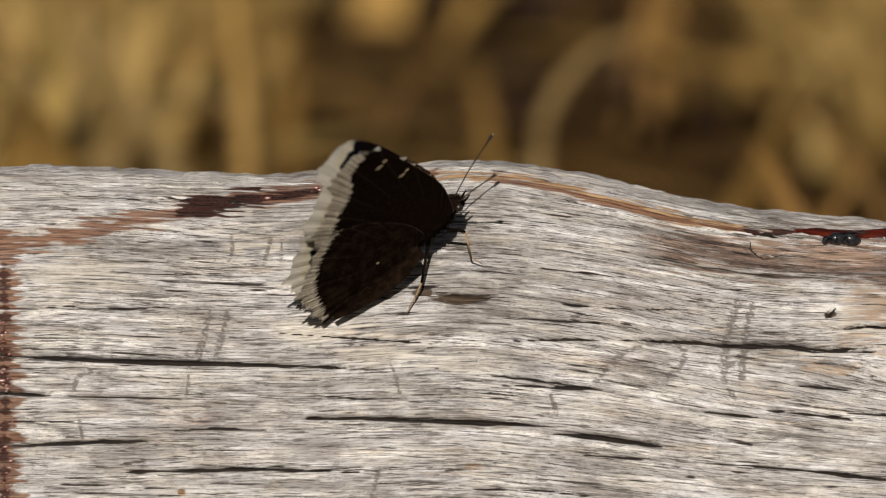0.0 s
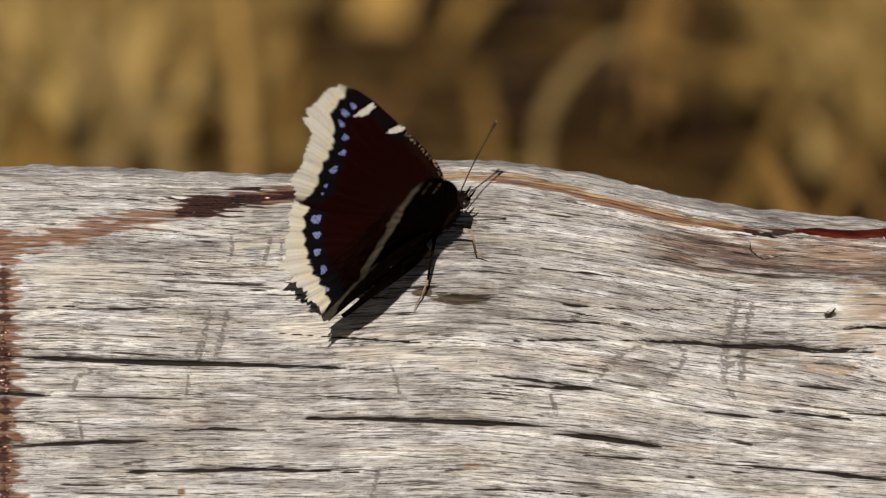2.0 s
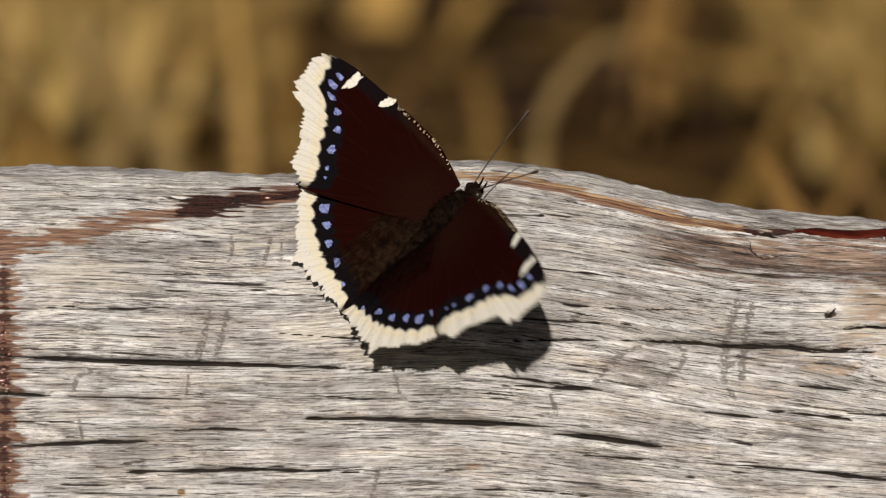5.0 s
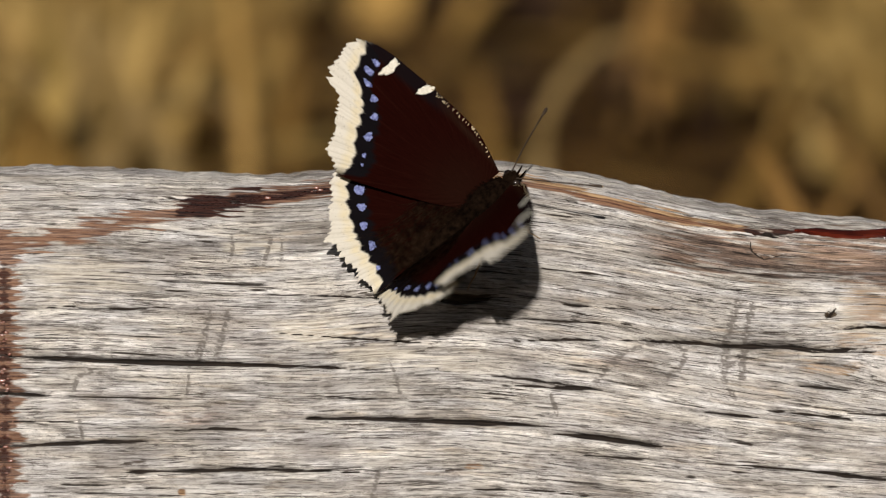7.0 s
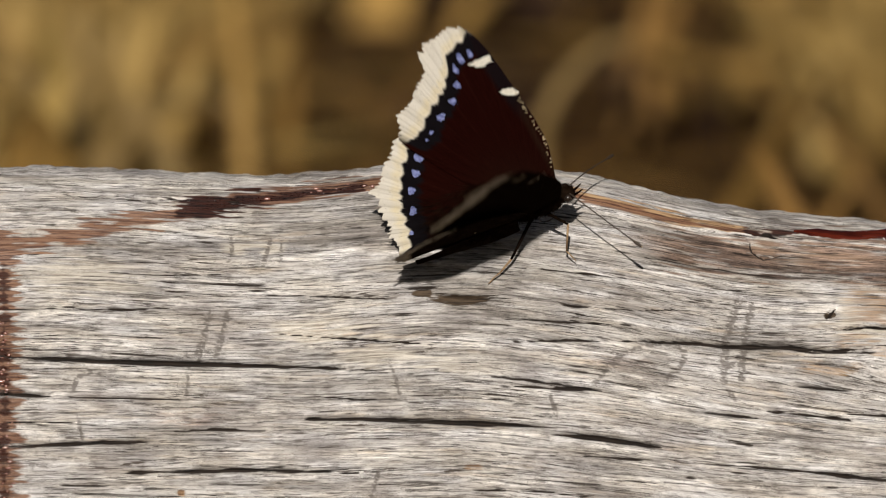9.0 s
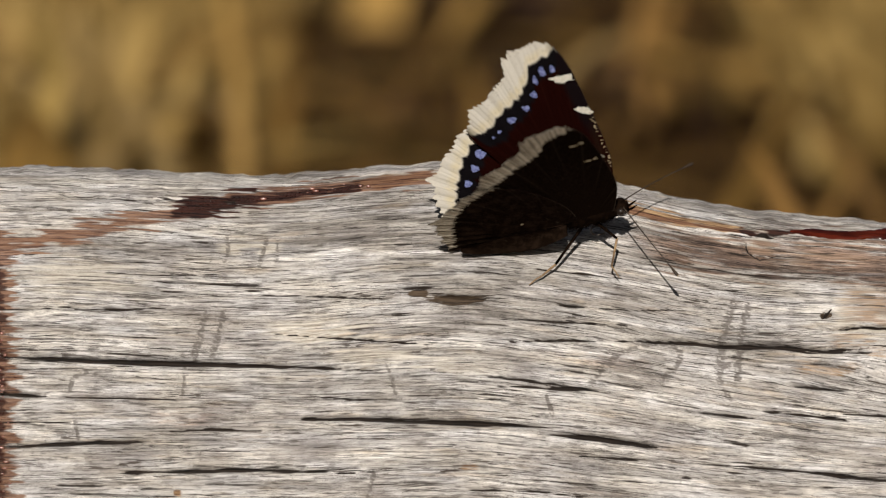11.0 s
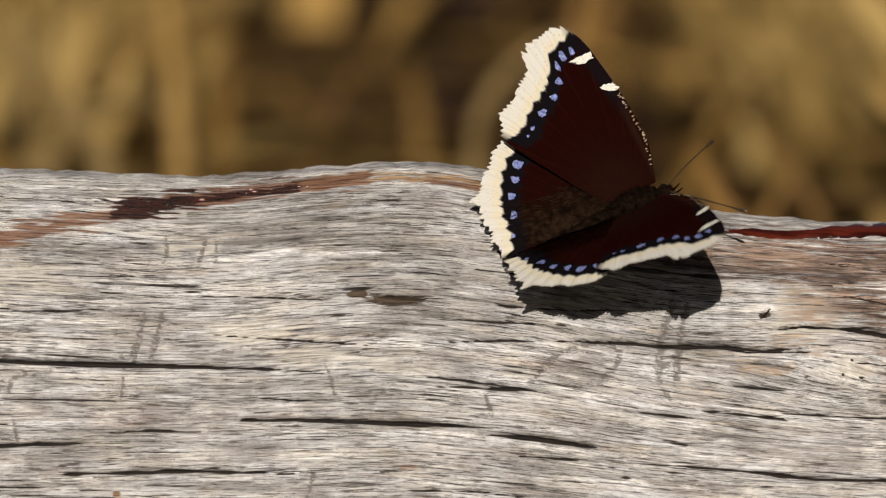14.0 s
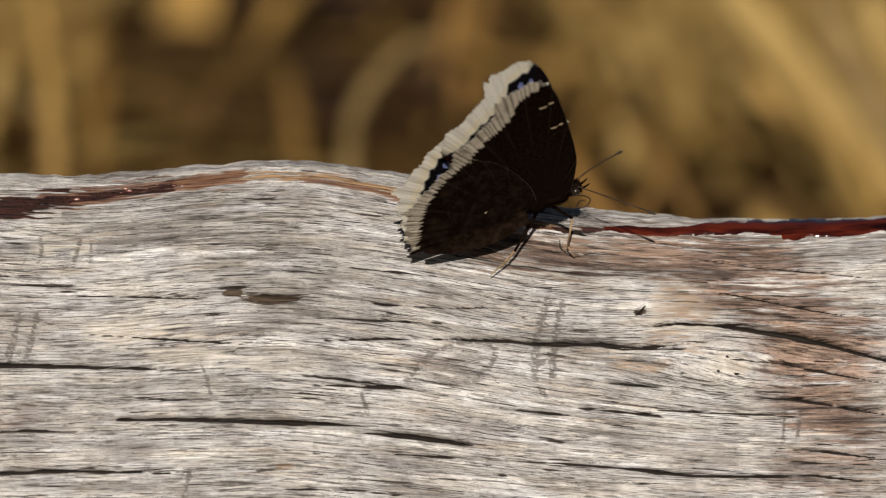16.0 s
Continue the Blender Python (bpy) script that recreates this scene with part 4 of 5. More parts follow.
    fuzz = 0.12 * np.exp(-((b - 1) / 6.0) ** 2) * np.clip((-a - 3) / 8, 0, 1) if name.startswith("hindwing") else np.maximum(0.6 * np.clip((a - 4.9) / 1.2, 0, 1) * np.clip((7.0 - a) / 0.8, 0, 1) * np.clip((22 - b) / 6, 0, 1), 0.3 * np.exp(-((a + 2.5) ** 2 + (b - 2.0) ** 2) / 60.0))
    vein = np.clip(1 - np.abs((k / 37.0) % 1.0 - 0.5) / 0.03, 0, 1)[:, None] * np.clip(R * 2 - 0.5, 0, 1)
    float_layer(me, "vein", vein + 0 * a)
    if not top:
        fuzz = np.maximum(0.3 * vein, np.clip(1 - (OUT - D) / 0.35, 0, 1) * (0.4 + 0.6 * lump(k * 0.35, k * 0.0, 19))[:, None])
    float_layer(me, "fuzz", np.clip(fuzz, 0, 1))
    float_layer(me, "rib", np.clip(1.2 - np.abs(beat - 0.9) / 0.19, 0, 1)[:, None] * np.clip(gap * 0.5 + 0.6, 0, 1) * (0.5 + 0.5 * lump(k * 0.3, k * 0.0, 15))[:, None])
    vector_layer(me, "wing", np.stack([A / 1.57 * 3.0, R * 3.0, 0 * R], -1))
    me.materials.append(UPPER if top else UNDER)
    flip = (side > 0) == top
    if flip:
        me.flip_normals()
    return me


def fleck(parent, name, a, b, la, lb, turn, side, height, material, seed, taper=0.0):
    """A small raised patch of coloured scales on a wing."""
    rnd = random.Random(seed)
    bm = bmesh.new()
    ring = []
    count = 26
    for k in range(count):
        t = 2 * math.pi * k / count
        s = rnd.uniform(0.74, 1.16) * (0.97 + 0.09 * math.sin(3 * t + seed))
        x, y = la * s * math.cos(t), lb * s * math.sin(t) * (1 + taper * math.cos(t))
        ring.append(bm.verts.new(((a + x * math.cos(turn) - y * math.sin(turn)) / 1000, side * (b + x * math.sin(turn) + y * math.cos(turn)) / 1000, height / 1000)))
    mid = bm.verts.new((a / 1000, side * b / 1000, (height + 0.02) / 1000))
    for k in range(count):
        bm.faces.new((ring[k], ring[(k + 1) % count], mid) if side > 0 else (ring[(k + 1) % count], ring[k], mid))
    return part(name, bm, material, parent)


def wing(butterfly, kind, side):
    """A wing: upper face, under face and its flecks. It turns about the body's axis."""
    tall = kind == "forewing"
    edge, dark, hub = (FORE_EDGE, FORE_DARK, FORE_HUB) if tall else (HIND_EDGE, HIND_DARK, HIND_HUB)
    first, last = edge[0], edge[-1]
    if tall:
        margin = (math.atan2(4.1 - hub[0], 34.8 - hub[1]), math.atan2(-18.0 - hub[0], 20.5 - hub[1]))
    else:
        margin = (math.atan2(-12.6 - hub[0], 20.9 - hub[1]), math.atan2(-28.6 - hub[0], -2.6 - hub[1]))
    name = kind + ("_left" if side > 0 else "_right")
    top = wing_sheet(kind + "_upper", edge, dark, hub, first, last, 600, margin, side, True, 1.0 if tall else 0.7)
    ob = new(name, top)
    ob.parent = butterfly
    tagged(ob, "dark maroon %s with a cream border and a row of blue spots" % kind)
    under = new("underside", wing_sheet(kind + "_under", edge, dark, hub, first, last, 600, margin, side, False, 1.0 if tall else 0.7))
    under.parent = ob
    tagged(under, "blackish brown underside with a pale grey border")
    lift = 0.17
    camb = lambda a, b: (1.0 if tall else 0.7) * math.sin(min(math.hypot(a - hub[0], b - hub[1]) / 40, 1) * math.pi) + lift
    if tall:
        spots = [(2.0, 31.9, 0.6, 1.1), (-0.1, 31.7, 0.75, 1.4), (-1.9, 30.1, 0.6, 1.25), (-3.0, 27.0, 0.8, 0.95), (-5.3, 24.3, 0.8, 0.95), (-8.8, 22.3, 1.1, 0.95), (-11.9, 20.1, 0.55, 0.5), (-13.4, 19.0, 0.35, 0.4)]
    else:
        spots = [(-14.5, 16.7, 0.9, 1.1), (-17.5, 15.2, 1.2, 1.25), (-19.4, 12.4, 0.95, 1.05), (-21.5, 9.4, 0.95, 0.9), (-22.8, 5.4, 1.1, 0.9), (-24.8, 1.3, 0.55, 0.55)]
    for k, (a, b, la, lb) in enumerate(spots):
        turn = -math.atan2(a - hub[0], b - hub[1])
        fleck(ob, "blue_spot", a, b, 0.9 * la, 0.9 * lb, turn, side, camb(a, b), BLUE, 40 + k)
    if tall:
        for a, b, la, lb, turn in ((3.2, 29.4, 2.6, 0.9, -0.08), (5.2, 21.6, 1.9, 0.8, -0.35)):
            fleck(ob, "white_patch", a, b, la, lb, turn, side, camb(a, b), WHITE, int(a * 10), 0.5)
        rnd = random.Random(21)
        for k in range(34):
            b = 3.5 + 0.56 * k + rnd.uniform(-0.35, 0.35)
            a = float(np.interp(b, [0.2, 4.4, 9.4, 14.0, 18.8, 23.7, 28.6], [5.4, 6.8, 7.6, 7.5, 7.0, 6.4, 5.8])) - rnd.uniform(0.1, 0.6)
            fleck(ob, "costal_fleck", a, b, rnd.uniform(0.12, 0.36), rnd.uniform(0.07, 0.17), rnd.uniform(-0.3, 0.7), side, camb(a, b), TIP, 60 + k)
        for a, b, la, lb in ((2.4, 28.9, 0.9, 0.28), (4.0, 29.4, 0.6, 0.32), (4.0, 21.1, 0.8, 0.3), (5.4, 21.4, 0.5, 0.34)):
            bar = fleck(under, "pale_bar", a, b, la, lb, -0.12, side, camb(a, b) - 0.36, TIP, 6)
    else:
        part("inner_fold", inner_fold(side), UNDER, ob, "brown inner fold wrapped round the abdomen")
        part("wing_hair", wing_hair(side, 5), HAIR, ob, "brown hair over the wing root")
        fleck(under, "pale_dot", -12.5, 3.4, 0.36, 0.3, 0.0, side, camb(-12.5, 3.4) - 0.36, TIP, 7)
    return ob


def bulb(stations, sides=18):
    """A closed body of round sections: (x, z, half width, half height)."""
    bm = bmesh.new()
    rings = []
    for x, z, wide, tall in stations:
        rings.append([bm.verts.new((x / 1000, wide * math.cos(2 * math.pi * s / sides) / 1000, (z + tall * math.sin(2 * math.pi * s / sides)) / 1000)) for s in range(sides)])
    for a, b in zip(rings, rings[1:]):
        for s in range(sides):
            bm.faces.new((a[s], b[s], b[(s + 1) % sides], a[(s + 1) % sides]))
    bm.faces.new(rings[0])
    bm.faces.new(rings[-1][::-1])
    bmesh.ops.recalc_face_normals(bm, faces=bm.faces)
    return bm


def hairs(stations, count, length, seed, back=0.6):
    """Short fur standing off a body of round sections."""
    rnd = random.Random(seed)
    verts, faces = [], []
    for k in range(count):
        t = rnd.random() * (len(stations) - 1)
        i = min(int(t), len(stations) - 2)
        x, z, wide, tall = [stations[i][m] + (t - i) * (stations[i + 1][m] - stations[i][m]) for m in range(4)]
        g = rnd.uniform(0, 2 * math.pi)
        n = Vector((-back + rnd.uniform(-0.4, 0.4), math.cos(g), math.sin(g))).normalized()
        p = Vector((x, wide * 0.92 * math.cos(g), z + tall * 0.92 * math.sin(g)))
        q = p + n * length * rnd.uniform(0.5, 1.2)
        s = n.orthogonal().normalized() * 0.09
        m = n.cross(s).normalized() * 0.09
        b = len(verts)
        verts.extend([tuple(v / 1000) for v in (p + s, p - 0.5 * s + m, p - 0.5 * s - m, q)])
        faces.extend([(b, b + 1, b + 3), (b + 1, b + 2, b + 3), (b + 2, b, b + 3)])
    return verts, [], faces


def inner_fold(side):
    """The inner flap of a hindwing, curled down round the abdomen."""
    bm = bmesh.new()
    rows = []
    for t in np.linspace(0, 1, 22):
        a = -4.5 - 21.5 * t
        deep = 4.7 * math.sin(math.pi * (0.02 + 0.92 * t)) ** 0.8
        rows.append([bm.verts.new((a / 1000, side * (-0.3 - deep * v) / 1000, (-0.12 - 2.2 * v * v * (1 - 0.7 * t) - 0.12 * math.sin(9 * t + 5 * v)) / 1000)) for v in np.linspace(0, 1, 9)])
    for p, q in zip(rows, rows[1:]):
        for k in range(8):
            bm.faces.new((p[k], p[k + 1], q[k + 1], q[k]))
    return bm


def wing_hair(side, seed):
    """Long brown hair combed back over the root of a hindwing."""
    rnd = random.Random(seed)
    verts, faces = [], []
    for k in range(900):
        a, b = -3.0 - 17.0 * rnd.random(), -2.0 + 8.0 * rnd.random() ** 2.0
        turn = rnd.gauss(0.1, 0.28)
        length = rnd.uniform(2.5, 6.0)
        z = 0.7 * math.sin(min(math.hypot(a + 5.8, b + 3.3) / 40, 1) * math.pi) + 0.2
        n = len(verts)
        for t, h, wide in ((0.0, 0.0, 0.035), (0.5, 0.28, 0.03), (1.0, 0.22, 0.006)):
            x, y = a - length * t * math.cos(turn), b + length * t * math.sin(turn)
            verts.extend([(x / 1000, side * (y - wide) / 1000, (z + h) / 1000), (x / 1000, side * (y + wide) / 1000, (z + h + 0.04) / 1000)])
        faces.extend([(n, n + 1, n + 3, n + 2), (n + 2, n + 3, n + 5, n + 4)])
    return verts, [], faces


def mm(points):
    return [Vector(p) / 1000 for p in points]


def make_butterfly():
    ob = tagged(new("butterfly"), "dark maroon butterfly with cream-edged blue-spotted wings on the log", "butterfly")
    chest = [(-5.6, -1.2, 0.6, 0.6), (-5.0, -1.2, 1.9, 2.0), (-2.5, -1.0, 2.5, 2.5), (0.5, -0.8, 2.7, 2.6), (3.2, -1.0, 2.4, 2.3), (4.8, -1.3, 1.6, 1.6), (5.2, -1.4, 0.8, 0.8)]
    part("thorax", bulb(chest), PELT, ob)
    part("thorax_fur", hairs(chest, 1500, 1.3, 1), PELT, ob)
    tail = [(-4.2, -1.3, 1.2, 1.3), (-6.5, -1.7, 2.1, 2.2), (-10.0, -2.0, 2.2, 2.3), (-14.0, -2.1, 1.9, 2.0), (-17.5, -2.0, 1.3, 1.3), (-19.4, -2.0, 0.6, 0.6), (-19.9, -2.0, 0.15, 0.15)]
    part("abdomen", bulb(tail), PELT, ob)
    part("abdomen_fur", hairs(tail, 1500, 1.1, 2), PELT, ob)
    skull = [(4.6, -1.5, 0.9, 0.9), (5.3, -1.5, 1.5, 1.4), (6.4, -1.5, 1.6, 1.5), (7.4, -1.6, 1.2, 1.2), (7.9, -1.7, 0.5, 0.5)]
    head = part("head", bulb(skull), PELT, ob)
    feelers = {}
    part("head_fur", hairs(skull, 700, 0.65, 3, -0.5), PELT, head)
    for side in (1, -1):
        eye = bmesh.new()
        bmesh.ops.create_uvsphere(eye, u_segments=14, v_segments=10, radius=0.00095)
        bmesh.ops.translate(eye, verts=eye.verts, vec=(0.0064, side * 0.0013, -0.0014))
        part("eye", eye, EYE_BEAD, head)
        palp = tube(bmesh.new(), bend(mm([(7.2, side * 0.45, -2.2), (8.6, side * 0.6, -1.9), (9.7, side * 0.7, -1.2)]), 4), [0.00034 - 0.00003 * k for k in range(9)], 7)
        part("palp", palp, PELT, head)
        line = bend(mm([(0, 0, 0), (8.0, side * 0.15, 0.3), (18.2, 0, 0)]), 14)
        n = len(line)
        stalk = tube(bmesh.new(), line, [0.00013 if k < n - 5 else (0.0002, 0.00028, 0.00034, 0.00033, 0.00022)[k - n + 5] for k in range(n)], 7)
        antenna = part("antenna", stalk, HORN, ob, "thin dark antenna with a clubbed tip")
        cap = tube(bmesh.new(), [line[-1], line[-1] + (line[-1] - line[-2]) * 0.35], [0.00021, 0.0001], 7)
        part("pale_tip", cap, TIP, antenna)
        feelers[side] = antenna
    coil = [(0, 0, 0), (1.8, 0, -2.0), (4.0, 0, -3.6), (5.0, 0, -5.4), (3.9, 0, -7.2), (2.2, 0, -6.9), (1.7, 0, -5.5), (2.7, 0, -4.5), (3.6, 0, -5.2)]
    line = bend(mm([(0.85 * x, y, 0.85 * z) for x, y, z in coil]), 6)
    tongue = part("proboscis", tube(bmesh.new(), line, [0.00012] * len(line), 6), HORN, ob, "thin coiled dark proboscis")
    for side in (1, -1):
        for hip, knee, ankle, foot, rise in (((1.2, 1.4, -3.0), (4.4, 4.0, -5.8), (2.0, 6.5, -10.6), (2.9, 7.8, -13.0), 2.6), ((-1.8, 1.4, -3.2), (-8.6, 5.5, -7.8), (-11.6, 6.8, -8.8), (-14.6, 7.6, -9.8), 4.0)):
            lift = rise if side > 0 else 0.0
            pts = [hip if side > 0 else (hip[0], -hip[1], hip[2])] + [(x, side * y, z + lift * w) for (x, y, z), w in ((knee, 0.3), (ankle, 0.8), (foot, 1.0))]
            thigh = tube(bmesh.new(), mm(pts[:2]), [0.00036, 0.00025], 8)
            leg = part("leg", thigh, PELT, ob, "thin leg with a dark thigh and a tan shin")
            part("shin", tube(bmesh.new(), mm(pts[1:3]), [0.00025, 0.00018], 8), SHIN, leg)
            part("foot", tube(bmesh.new(), bend(mm([pts[2], [0.5 * (a + b) + d for a, b, d in zip(pts[2], pts[3], (0, 0, 0.2))], pts[3]]), 4), [0.00017 - 0.000009 * k for k in range(9)], 6), SHIN, leg)
    wings = {(kind, side): wing(ob, kind, side) for kind in ("forewing", "hindwing") for side in (1, -1)}
    return ob, wings, feelers, tongue


butterfly, wings, feelers, tongue = make_butterfly()


# ---- the fly ----
def make_fly():
    ob = tagged(new("fly"), "small black fly crawling on the log beside the resin", "fly")
    part("abdomen", bulb([(-4.16, 1.17, 0.26, 0.26), (-3.38, 1.30, 1.17, 1.04), (-1.82, 1.43, 1.56, 1.30), (-0.39, 1.56, 1.17, 1.04)]), FLY_COAT, ob)
    part("thorax", bulb([(-0.65, 1.56, 0.78, 0.78), (0.26, 1.69, 1.30, 1.30), (1.56, 1.69, 1.30, 1.17), (2.34, 1.56, 0.65, 0.65)]), FLY_COAT, ob)
    part("head", bulb([(2.21, 1.43, 0.52, 0.52), (2.73, 1.43, 1.17, 0.91), (3.38, 1.30, 1.04, 0.78), (3.64, 1.30, 0.39, 0.39)]), FLY_COAT, ob)
    for side in (1, -1):
        for x in (-0.4, 0.5, 1.2):
            leg = tube(bmesh.new(), mm([(x * 1.3, side * 0.8, 1.0), (x * 2.1, side * 2.3, 1.4), (x * 3.1, side * 3.4, 0.0)]), [0.00012, 0.0001, 0.00008], 6)
            part("leg", leg, FLY_COAT, ob)
        bm = bmesh.new()
        pts = [(0.8, 0.6, 2.5), (-1.3, 0.4, 2.5), (-4.4, 1.2, 2.2), (-5.2, 2.1, 2.1), (-4.2, 2.7, 2.2), (-1.3, 2.0, 2.4)]
        face = bm.faces.new([bm.verts.new((x / 1000, side * y / 1000, z / 1000)) for x, y, z in pts])
        low = bmesh.ops.extrude_face_region(bm, geom=[face])
        bmesh.ops.translate(bm, verts=[v for v in low["geom"] if isinstance(v, bmesh.types.BMVert)], vec=(0, 0, -0.00004))
        bmesh.ops.recalc_face_normals(bm, faces=bm.faces)
        part("wing", bm, FLY_COAT, ob)
    return ob


fly = make_fly()


